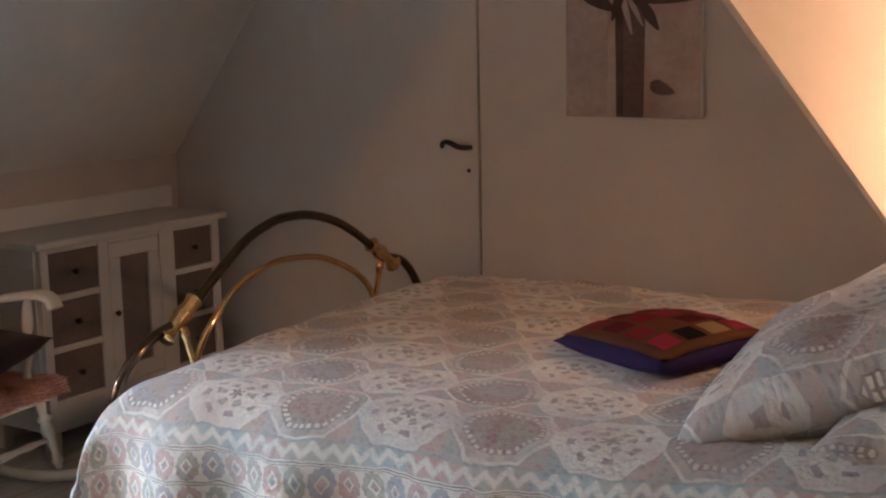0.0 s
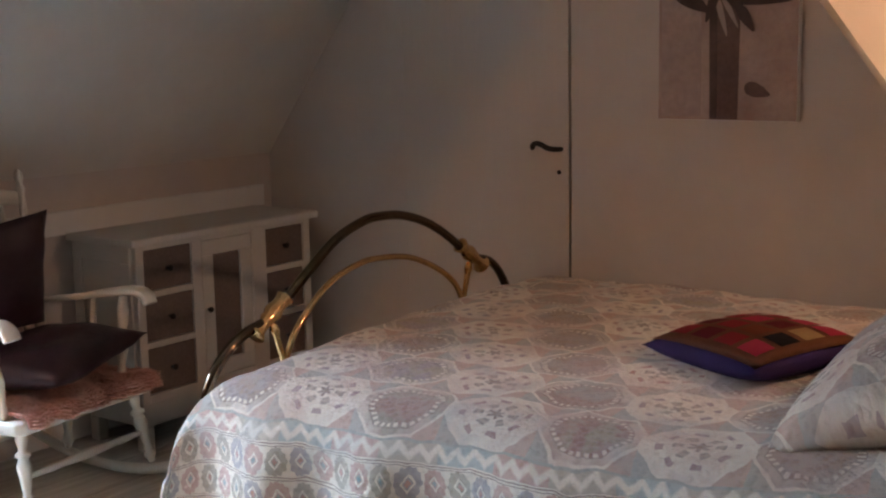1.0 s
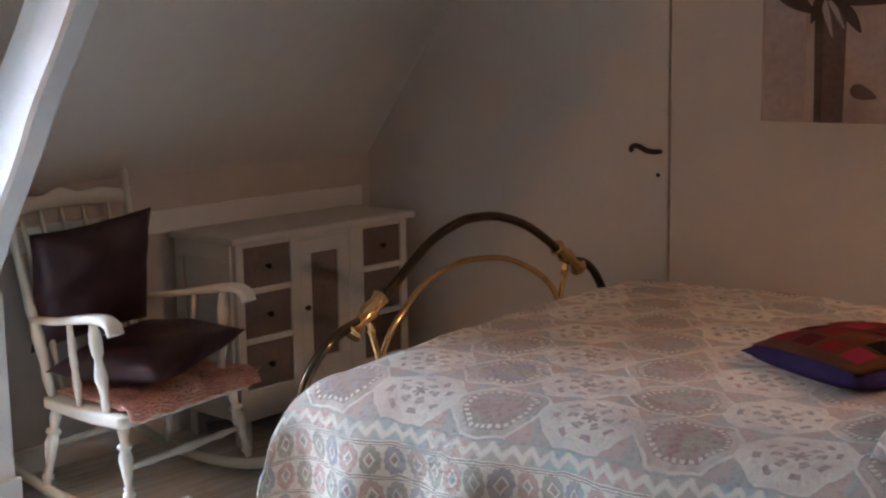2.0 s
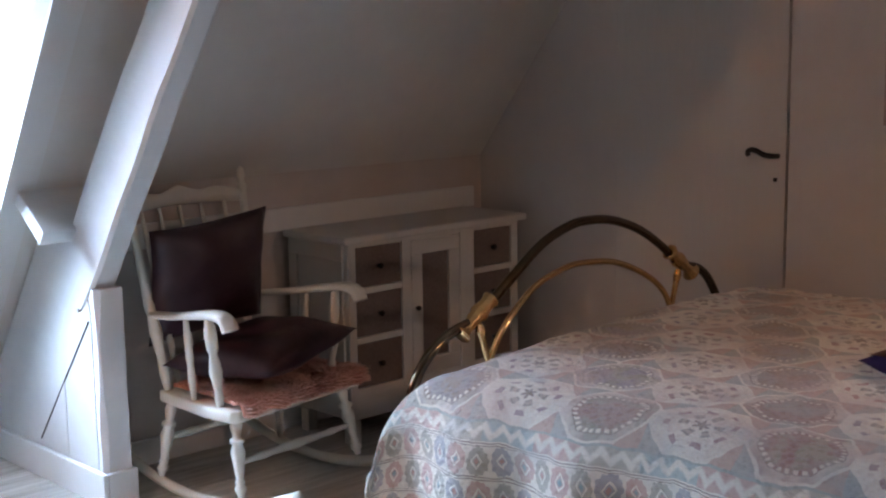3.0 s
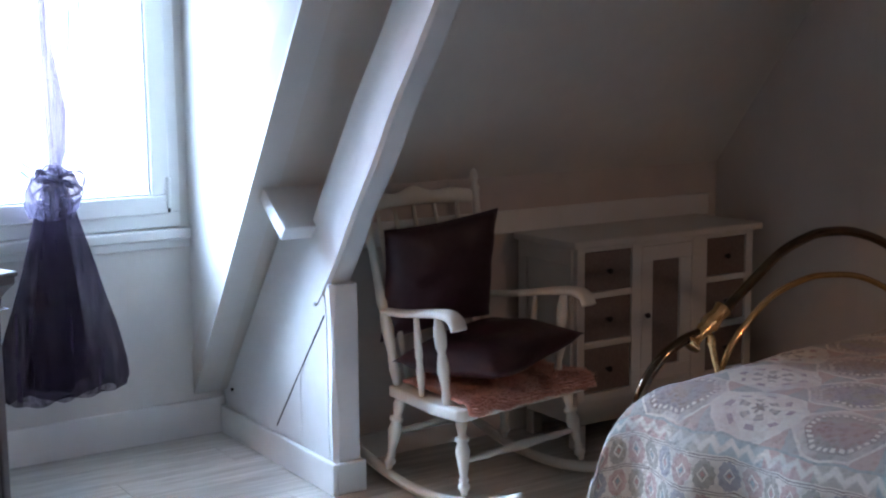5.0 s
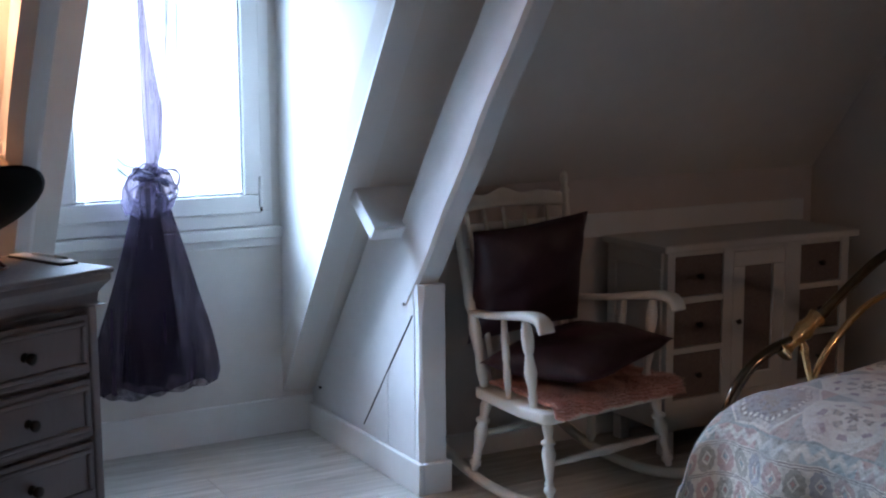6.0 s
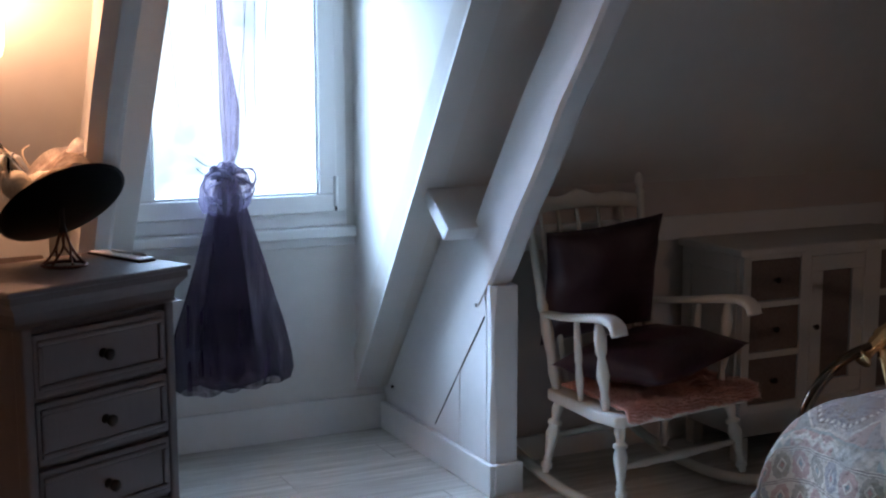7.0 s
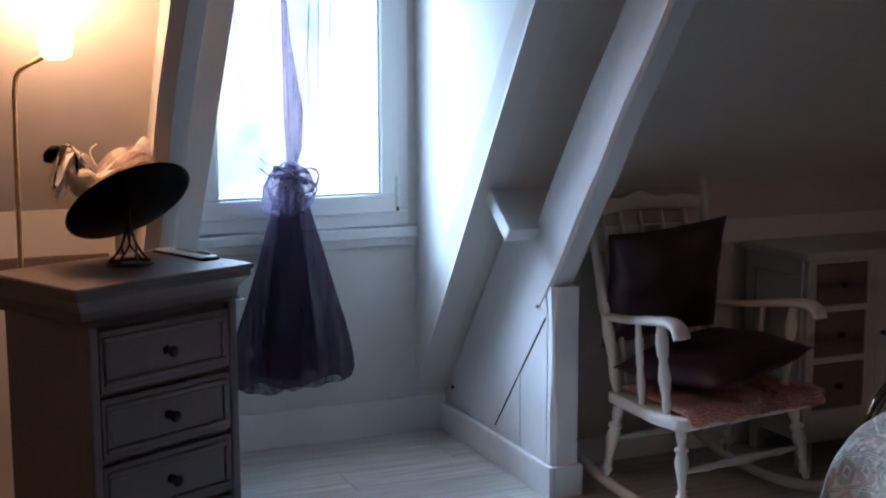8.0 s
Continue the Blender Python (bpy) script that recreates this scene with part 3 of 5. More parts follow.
POST_X0, POST_X1 = -3.555, -3.472
board = part("panel", prism([(WIN_X, 0.0), (POST_X0 + 0.03, 0.0), (POST_X0 + 0.03, 0.60), (roof_x(0.88, IN_L), 0.85), (roof_x(0.88, 0.02), 0.88), (roof_x(0.16, 0.02), 0.16), (WIN_X, 0.16)], "y", TRUSS_N + 0.003, TRUSS_N + 0.06), BEAM, north, "white boarded panel with an open joint")
crack = [(-3.905, 0.125), (-3.705, 0.37), (-3.535, 0.575)]
part("joint", tube(smooth_line([(x, TRUSS_N + 0.0030, z) for x, z in crack], 8), 0.0030, 6), IRON, north, "dark open joint between boards")
part("cover_strip", prism([(-3.915, 0.10), (-3.715, 0.10), (-3.715, 0.352)], "y", TRUSS_N + 0.0005, TRUSS_N + 0.012, 0.001), BEAM, north)
post = bmesh.new()
rings = []
for i in range(29):
    z = i * 0.68 / 28
    w = noise.noise(Vector((z * 6.0, 3.3, 0))) * 0.010 - 0.006 * math.sin(z * 11)
    rings.append([post.verts.new(p) for p in ((POST_X0, TRUSS_N + 0.012, z), (POST_X1 - 0.014 + w, TRUSS_N - 0.002, z), (POST_X1, TRUSS_N + 0.008 - w, z), (POST_X1, TRUSS_N + 0.088, z), (POST_X0, TRUSS_N + 0.088, z))])
for a, b in zip(rings, rings[1:]):
    for i in range(5):
        post.faces.new((a[i], a[(i + 1) % 5], b[(i + 1) % 5], b[i]))
post.faces.new(rings[0][::-1]), post.faces.new(rings[-1])
part("post", post, BEAM, north, "short white post under the slanting beam")
part("nail", turned((-4.27, TRUSS_N + 0.004, 0.175), (-4.27, TRUSS_N - 0.006, 0.175), [(0, 0.004), (0.5, 0.004), (0.6, 0.007), (1, 0.006)], 10), IRON, north)
part("nail", turned((-3.585, TRUSS_N + 0.004, 0.605), (-3.585, TRUSS_N - 0.007, 0.605), [(0, 0.004), (0.5, 0.004), (0.6, 0.0065), (1, 0.005)], 10), STEEL, north, "small steel nail head")

south = tagged(thing("timber_frame_south", pose(0, 0, 0), "white-painted slanting beam beside the window", "timber frame"), kind="structure")
part("rafter", hewn(foot_to_head(0.10, TOP, 0.375, IN_R), TRUSS_S - 0.130, TRUSS_S - 0.046, 6.0, wave=0.016, belly=0.022), BEAM, south, "slanting hand-hewn white beam")
part("outer_rafter", hewn(foot_to_head(0.10, TOP, -0.06 - SHIFT, 0.115), TRUSS_S - 0.045, TRUSS_S + 0.0, 8.0), BEAM, south, "white beam close under the slope")
part("panel", prism([(WIN_X, 0.0), (POST_X1, 0.0), (POST_X1, 0.60), (roof_x(0.95, IN_L), 0.95), (roof_x(0.95, 0.0), 0.95), (roof_x(0.16, 0.0), 0.16), (WIN_X, 0.16)], "y", TRUSS_S - 0.07, TRUSS_S - 0.01), BEAM, south, "white boarded panel")

# baseboards and the rail along the knee wall
for nm, b in (("baseboard_west", box(WIN_X, TRUSS_S, 0.0, WIN_X + 0.016, TRUSS_N, 0.135, 0.003)),
              ("baseboard_panel", box(WIN_X + 0.016, TRUSS_N - 0.022, 0.0, POST_X1 + 0.02, TRUSS_N - 0.004, 0.105, 0.004)),
              ("baseboard_post", box(POST_X1 + 0.001, TRUSS_N - 0.003, 0.0, POST_X1 + 0.02, TRUSS_N + 0.10, 0.104, 0.004)),
              ("baseboard_knee_north", box(KNEE_X, TRUSS_N + 0.13, 0.0, KNEE_X + 0.015, GABLE, 0.09, 0.003)),
              ("baseboard_gable", box(-3.70, GABLE - 0.015, 0.0, DX0 - 0.06, GABLE, 0.09, 0.003))):
    structure(link(nm, b, TRIM), "white painted baseboard", "baseboard")
structure(link("trim_rail_south", box(KNEE_X - SHIFT, SOUTH, 0.700, KNEE_X - SHIFT + 0.020, TRUSS_S - 0.14, 0.818, 0.004), WICKER), "dark taupe rail along the lamplit knee wall", "rail")
structure(link("trim_rail", box(KNEE_X, TRUSS_N + 0.06, 0.745, KNEE_X + 0.022, GABLE - 0.06, 0.83, 0.004), TRIM), "white rail board along the knee wall", "rail")

# slope beyond the gable's slanting edge, warm in the bedside lamp, and plain closing walls behind the camera
P = Vector((-1.505, GABLE + 1.0, 1.53))
slant, level = Vector((0.6157, 0, -0.788)), Vector((0.928, -0.371, 0))
bm = bmesh.new()
corners = [P - slant * 1.35 - level * 0.9, P + slant * 2.1 - level * 0.9, P + slant * 2.1 + level * 2.4, P - slant * 1.35 + level * 2.4]
away = slant.cross(level).normalized() * -0.1
vs = [bm.verts.new(c) for c in corners] + [bm.verts.new(c + away) for c in corners]
for f in ((0, 1, 2, 3), (7, 6, 5, 4), (0, 4, 5, 1), (1, 5, 6, 2), (2, 6, 7, 3), (3, 7, 4, 0)):
    bm.faces.new([vs[i] for i in f])
bmesh.ops.recalc_face_normals(bm, faces=bm.faces)
# recess added so the bedside light misses the gable; unseen walls close it
BACK = GABLE + 1.9
structure(link("wall_added_recess", box(-3.0, BACK, -0.1, EAST + 0.14, BACK + 0.14, 2.6), WALL), "unseen off-white wall closing the added recess", "wall")
structure(link("wall_added_recess_side", box(-3.14, GABLE + 0.14, -0.1, -3.0, BACK + 0.14, 2.6), WALL), "unseen off-white wall closing the added recess", "wall")
structure(link("ceiling_slope_east", bm, SLOPE), "sloping off-white ceiling, warm in lamplight", "ceiling")
structure(link("wall_south", box(-4.6, SOUTH - 0.14, -0.1, EAST, SOUTH, 2.6), WALL), "plain off-white wall", "wall")
structure(link("wall_east", box(EAST, SOUTH - 0.14, -0.1, EAST + 0.14, BACK, 2.6), WALL), "plain off-white wall", "wall")
structure(link("ceiling", box(roof_x(TOP) - 0.15, SOUTH - 0.14, TOP, EAST + 0.14, BACK, TOP + 0.12), WALL), "plain off-white flat ceiling", "ceiling")

# bright overcast distance outside the window
back = link("backdrop", box(-9.05, -4.0, -2.0, -9.0, 7.0, 6.0), OUTSIDE)
structure(back, "overexposed pale sky and foliage outside", "backdrop")

# ---- bed ----
TOPZ = 0.57
bed = thing("bed", pose(-2.43, 2.93, 0), "brass and black tubular bed with arched foot end", "bed")
FX = -2.45


def inward(y):
    """The arch's nearer half is drawn in a little."""
    return y + 0.026 * max(0.0, min(1.0, (2.95 - y) / 0.45))


def bar(points, r, name, mat, label=""):
    return part(name, tube([Vector((x + 2.43, inward(y) - 2.93, z)) for x, y, z in smooth_line(points, 8)], r, 14), mat, bed, label, True)


bar([(FX, 2.46, 0.655), (FX, 2.58, 0.735), (FX, 2.73, 0.825), (FX, 2.86, 0.865), (FX, 2.95, 0.872), (FX, 3.06, 0.862), (FX, 3.19, 0.822), (FX, 3.31, 0.757), (FX, 3.40, 0.690)], 0.0145, "upper_arch", DARKTUBE, "black bronze-sheen tube")
bar([(FX, 2.43, 0.640), (FX, 2.33, 0.615), (FX, 2.245, 0.560), (FX, 2.19, 0.47), (FX, 2.165, 0.30), (FX, 2.16, 0.0)], 0.0150, "side_post", DARKTUBE)
bar([(FX, 3.435, 0.675), (FX, 3.53, 0.650), (FX, 3.60, 0.59), (FX, 3.645, 0.50), (FX, 3.665, 0.30), (FX, 3.67, 0.0)], 0.0150, "side_post", DARKTUBE)
bar([(FX, 2.44, 0.10), (FX, 2.47, 0.42), (FX, 2.515, 0.555), (FX, 2.60, 0.640), (FX, 2.71, 0.708), (FX, 2.85, 0.742), (FX, 2.95, 0.744), (FX, 3.08, 0.728), (FX, 3.20, 0.685), (FX, 3.30, 0.628), (FX, 3.36, 0.56), (FX, 3.41, 0.42), (FX, 3.43, 0.10)], 0.0098, "lower_arch", BRASS, "polished brass tube")
for y, z, s in ((2.471, 0.648, 1), (3.418, 0.683, -1)):
    part("collar", turned((-0.02, y - 2.93 - s * 0.068, z - 0.040), (-0.02, y - 2.93 + s * 0.058, z + 0.046), [(0, 0.030), (0.03, 0.031), (0.09, 0.022), (0.20, 0.0180), (0.34, 0.0185), (0.42, 0.023), (0.47, 0.020), (0.55, 0.026), (0.62, 0.0275), (0.70, 0.024), (0.80, 0.021), (0.92, 0.024), (0.97, 0.027), (1, 0.019)], 22), BRASS, bed, "polished cast brass collar", True)
    part("stay", turned((-0.02, y - 2.93 + s * 0.005, z - 0.02), (-0.02, y - 2.93 + s * 0.045, z - 0.15), [(0, 0.009), (0.15, 0.014), (0.3, 0.010), (0.8, 0.009), (1, 0.010)], 12), BRASS, bed, "brass stay")
part("mattress", box(0.08, -0.72, 0.28, 2.10, 0.74, 0.50, 0.05), TRIM, bed)
part("base", box(0.06, -0.70, 0.16, 2.12, 0.74, 0.275, 0.01), IRON, bed)
part("rail", box(0.0, -0.70, 0.20, 2.2, -0.67, 0.24, 0.004), DARKTUBE, bed)
for x, y in ((2.1, -0.68), (2.1, 0.72)):
    part("leg", turned((x, y, 0), (x, y, 0.17), [(0, 0.02), (1, 0.02)]), DARKTUBE, bed)


def fold(a, lo, hi, r):
    """Cloth laid over an edge: where the point a of the flat cloth comes to lie, and how far it drops."""
    for edge, s in ((hi, 1), (lo, -1)):
        d = s * (a - (edge - s * r))
        if d > 0:
            arc = r * math.pi / 2
            if d < arc:
                return edge - s * r + s * r * math.sin(d / r), r - r * math.cos(d / r)
            return edge + s * 0.10 * (d - arc), r + (d - arc) * 0.99
    return a, 0.0


bm = bmesh.new()
uvs = bm.loops.layers.uv.new("UVMap")
NA, NB = 170, 160
grid = []
for i in range(NA + 1):
    a = -2.62 + i * 2.5 / NA
    line = []
    for j in range(NB + 1):
        b = 1.55 + j * 2.36 / NB
        near = 2.06 + 0.07 * (a + 2.4)
        x, dx = fold(a, -2.405, 2.0, 0.17)
        y, dy = fold(b, near, 3.76, 0.15)
        drop = math.sqrt(dx * dx + dy * dy)
        sag = 0.013 * noise.noise(Vector((a * 2.3, b * 2.3, 1.0))) + 0.007 * noise.noise(Vector((a * 8, b * 8, 3.0))) + 0.0045 * noise.noise(Vector((a * 19, b * 27, 6.0)))
        ripple = 0.024 * min(1.0, dy * 5) * math.sin(a * 17 + 2 * noise.noise(Vector((a * 2, 0, 0)))) * (1 if b < 2.9 else 0)
        puff = 0.030 * max(0.0, min(1.0, (b - 2.15) / 1.4)) + 0.022 * math.exp(-((b - 2.95) / 0.6) ** 2)
        head = 0.05 * max(0.0, min(1.0, (a + 1.05) / 0.5))
        line.append((bm.verts.new((x + 0.3 * sag - 0.012 * min(1, dx * 5) * math.sin(b * 15), y - ripple, max(0.07, TOPZ + sag + puff + head - drop))), (a, b)))
    grid.append(line)
for i in range(NA):
    for j in range(NB):
        q = (grid[i][j], grid[i + 1][j], grid[i + 1][j + 1], grid[i][j + 1])
        f = bm.faces.new([v for v, _ in q])
        turn = radians(-5.0)
        for loop, (_, (a, b)) in zip(f.loops, q):
            du, dv = a + 2.35, b - 2.075
            loop[uvs].uv = (du * math.cos(turn) - dv * math.sin(turn), du * math.sin(turn) + dv * math.cos(turn) + 0.012)
spread = link("bedspread", bm, SPREAD, None, True)
mod = spread.modifiers.new("thickness", "SOLIDIFY")
mod.thickness = 0.006
tagged(spread, "woven jacquard bedspread, cream, pink and blue-grey medallions", "bedspread")

# pillow in the same cloth, propped at the head, and the patchwork cushion
pillow = link("pillow", pad(0.80, 0.72, 0.27, 28, 0.4, 0.016, 4.3), SPREAD, None, True)
pillow.matrix_world = pose(-0.615, 2.665, 0.745, 3, -24, 4)
tagged(pillow, "plump pillow in the bedspread's medallion cloth", "pillow")
flat_one = link("pillow", pad(0.62, 0.70, 0.15, 24, 0.35, 0.010, 6.0), SPREAD, None, True)
flat_one.matrix_world = pose(-0.355, 2.56, 0.665, 0, -3, 4)
tagged(flat_one, "flat pillow in the bedspread's cloth, under the propped one", "pillow")
under = link("pillow", pad(0.62, 0.60, 0.16, 22, 0.4, 0.015, 9.0), SPREAD, None, True)
under.matrix_world = pose(-0.50, 3.44, 0.665, 4, -10, 5)
tagged(under, "plump pillow in the bedspread's medallion cloth, farther side", "pillow")

cush = thing("cushion", pose(-1.205, 2.88, 0.640, 2.0, 0, -23), "red patchwork cushion with purple back, lying on the bed", "cushion")
part("cover", pad(0.40, 0.40, 0.100, 20, 0.3, 0.001, 2.0), PURPLE, cush, "deep purple cloth cover", True)
GOLD = patch("braid_ochre", (0.25, 0.10, 0.05))
quilt = [patch("patch_crimson", (0.40, 0.035, 0.045)), patch("patch_maroon", (0.20, 0.02, 0.03)), patch("patch_rose", (0.62, 0.055, 0.11)), patch("patch_black", (0.015, 0.010, 0.010)), patch("patch_ochre", (0.55, 0.36, 0.17)), patch("patch_rust", (0.30, 0.08, 0.035))]


def cushion_top(x, y, extra=0.0):
    a, b = x / 0.195, y / 0.195
    return 0.0500 * (max(0.0, (1 - abs(a) ** 2.6)) * max(0.0, (1 - abs(b) ** 2.6))) ** 0.5 + 0.004 + extra


def sheet(x0, y0, x1, y1, extra, n=5):
    bm = bmesh.new()
    g = [[bm.verts.new((x0 + (x1 - x0) * i / n, y0 + (y1 - y0) * j / n, cushion_top(x0 + (x1 - x0) * i / n, y0 + (y1 - y0) * j / n, extra))) for j in range(n + 1)] for i in range(n + 1)]
    for i in range(n):
        for j in range(n):
            bm.faces.new((g[i][j], g[i + 1][j], g[i + 1][j + 1], g[i][j + 1]))
    bmesh.ops.solidify(bm, geom=bm.faces[:], thickness=0.003)
    return bm


order = [0, 1, 0, 1, 1, 0, 2, 0, 0, 5, 1, 2, 2, 3, 4, 2]
k = 0
for i in range(4):
    for j in range(4):
        x, y = -0.160 + i * 0.080, -0.160 + j * 0.080
        part("patch", sheet(x + 0.009, y + 0.009, x + 0.071, y + 0.071, 0.0055), quilt[order[k]], cush)
        k += 1
part("border", sheet(-0.181, -0.181, 0.181, 0.181, 0.0022, 16), GOLD, cush, "ochre braided border", True)

# ---- sideboard ----
SX, SY0, SY1, ST = -3.36, 2.755, 3.655, 0.752
sb = thing("sideboard", pose(KNEE_X + 0.03, SY0, 0), "cream sideboard with taupe drawer fronts and a centre door", "sideboard")
ox, oy = KNEE_X + 0.03, SY0
D, L = SX - 0.02 - ox, SY1 - SY0
part("top", box(-0.004, -0.012, ST - 0.026, D + 0.022, L + 0.012, ST, 0.006), SIDEBOARD, sb)
bm = bmesh.new()
FR = 0.022                      # front frame's depth
box(0.0, 0.018, 0.17, D - FR, 0.036, ST - 0.026, 0, bm)
box(0.0, L - 0.036, 0.17, D - FR, L - 0.018, ST - 0.026, 0, bm)
box(0.0, 0.036, 0.17, 0.012, L - 0.036, ST - 0.026, 0, bm)
box(0.012, 0.036, 0.17, D - FR - 0.012, L - 0.036, 0.19, 0, bm)
part("carcass", bm, SIDEBOARD, sb)
side = bmesh.new()
for x0, z0, x1, z1 in ((0.0, 0.17, D - FR, 0.235), (0.0, 0.665, D - FR, ST - 0.026), (0.0, 0.235, 0.05, 0.665), (D - FR - 0.05, 0.235, D - FR, 0.665)):
    box(x0 + 0.001, 0.008, z0, x1 - 0.001, 0.0175, z1, 0.003, side)
part("side_frame", side, SIDEBOARD, sb)
frame_bm = bmesh.new()
for y0, y1 in ((0.018, 0.052), (0.270, 0.315), (0.565, 0.640), (0.845, L - 0.018)):
    box(D - FR, y0, 0.17, D, y1, ST - 0.026, 0.003, frame_bm)
for y0, y1 in ((0.052, 0.270), (0.640, 0.845)):
    for z0, z1 in ((0.17, 0.20), (0.363, 0.385), (0.540, 0.562), (0.708, ST - 0.026)):
        box(D - FR + 0.001, y0, z0, D - 0.001, y1, z1, 0.002, frame_bm)
box(D - FR + 0.001, 0.315, 0.17, D - 0.001, 0.565, 0.20, 0.002, frame_bm)
box(D - FR + 0.001, 0.315, 0.708, D - 0.001, 0.565, ST - 0.026, 0.002, frame_bm)
part("face_frame", frame_bm, SIDEBOARD, sb)
for y0, y1 in ((0.054, 0.268), (0.642, 0.843)):
    for z0, z1 in ((0.202, 0.361), (0.387, 0.538), (0.564, 0.706)):
        dr = part("drawer", box(D - FR, y0, z0, D - 0.006, y1, z1, 0.003), WICKER, sb, "taupe drawer front")
        part("knob", turned((D - 0.006, (y0 + y1) / 2, (z0 + z1) / 2), (D + 0.016, (y0 + y1) / 2, (z0 + z1) / 2), [(0, 0.006), (0.4, 0.006), (0.6, 0.0105), (0.9, 0.0105), (1, 0.006)]), IRON, dr, "small dark round knob", True)
dd = part("door", ring(D - FR, D - 0.002, 0.317, 0.202, 0.563, 0.706, 0.055, 0.003), SIDEBOARD, sb, "cream framed door with a tall taupe panel")
part("panel", box(D - FR + 0.004, 0.374, 0.259, D - 0.010, 0.506, 0.649, 0.002), WICKER, dd, "taupe recessed panel")
part("knob", turned((D - 0.002, 0.338, 0.455), (D + 0.018, 0.338, 0.455), [(0, 0.005), (0.5, 0.006), (0.7, 0.011), (1, 0.008)]), IRON, dd, "small dark knob", True)
part("plinth", box(0.02, 0.03, 0.085, D - 0.012, L - 0.03, 0.169, 0.004), SIDEBOARD, sb)
for y in (0.045, L - 0.045):
    for x in (0.05, D - 0.03):
        part("leg", box(x - 0.022, y - 0.022, 0.0, x + 0.022, y + 0.022, 0.086, 0.004), SIDEBOARD, sb)

# ---- rocking chair ----
chair = thing("rocking_chair", pose(-3.284, 2.311, 0, 0, 0, 8), "white-painted wooden rocking chair with turned spindles", "rocking chair")
SZ = 0.332
bm = prism([(-0.22, -0.225), (0.06, -0.275), (0.160, -0.27), (0.178, -0.25), (0.178, 0.285), (0.160, 0.305), (0.06, 0.305), (-0.22, 0.225)], "z", SZ - 0.038, SZ, 0.008)
part("seat", bm, CHAIRWHITE, chair, "", True)
turnleg = [(0, 0.010), (0.05, 0.012), (0.09, 0.019), (0.13, 0.019), (0.16, 0.011), (0.19, 0.017), (0.22, 0.011), (0.36, 0.016), (0.55, 0.023), (0.65, 0.015), (0.67, 0.023), (0.71, 0.023), (0.74, 0.012), (0.88, 0.019), (1, 0.013)]
feet = {}
for s in (-1, 1):
    for x, fx in ((0.122, 0.168), (-0.17, -0.20)):
        top, foot = (x, s * (0.232 + 0.017 * s), SZ - 0.03), (fx, s * (0.262 + 0.017 * s), 0.062 if x > 0 else 0.058)
        part("leg", turned(foot, top, turnleg, 14), CHAIRWHITE, chair, "", True)
        feet[s, x > 0] = (Vector(foot), Vector(top))
    rock = [(0.42 - i * 0.84 / 24, s * (0.264 + 0.017 * s), 0.021 + 0.55 * (0.42 - i * 0.84 / 24) ** 2) for i in range(25)]
    bm = tube(rock, 0.019, 8)
    for v in bm.verts:
        v.co.y = rock[0][1] + (v.co.y - rock[0][1]) * 0.75
    part("rocker", bm, CHAIRWHITE, chair, "curved white runner", True)
for front, h in ((True, 0.42), (False, 0.50)):
    a, b = feet[-1, front][0].lerp(feet[-1, front][1], h), feet[1, front][0].lerp(feet[1, front][1], h)
    part("stretcher", turned(a, b, [(0, 0.008), (0.12, 0.009), (0.2, 0.013), (0.26, 0.010), (0.5, 0.016), (0.74, 0.010), (0.8, 0.013), (0.88, 0.009), (1, 0.008)]), CHAIRWHITE, chair, "", True)
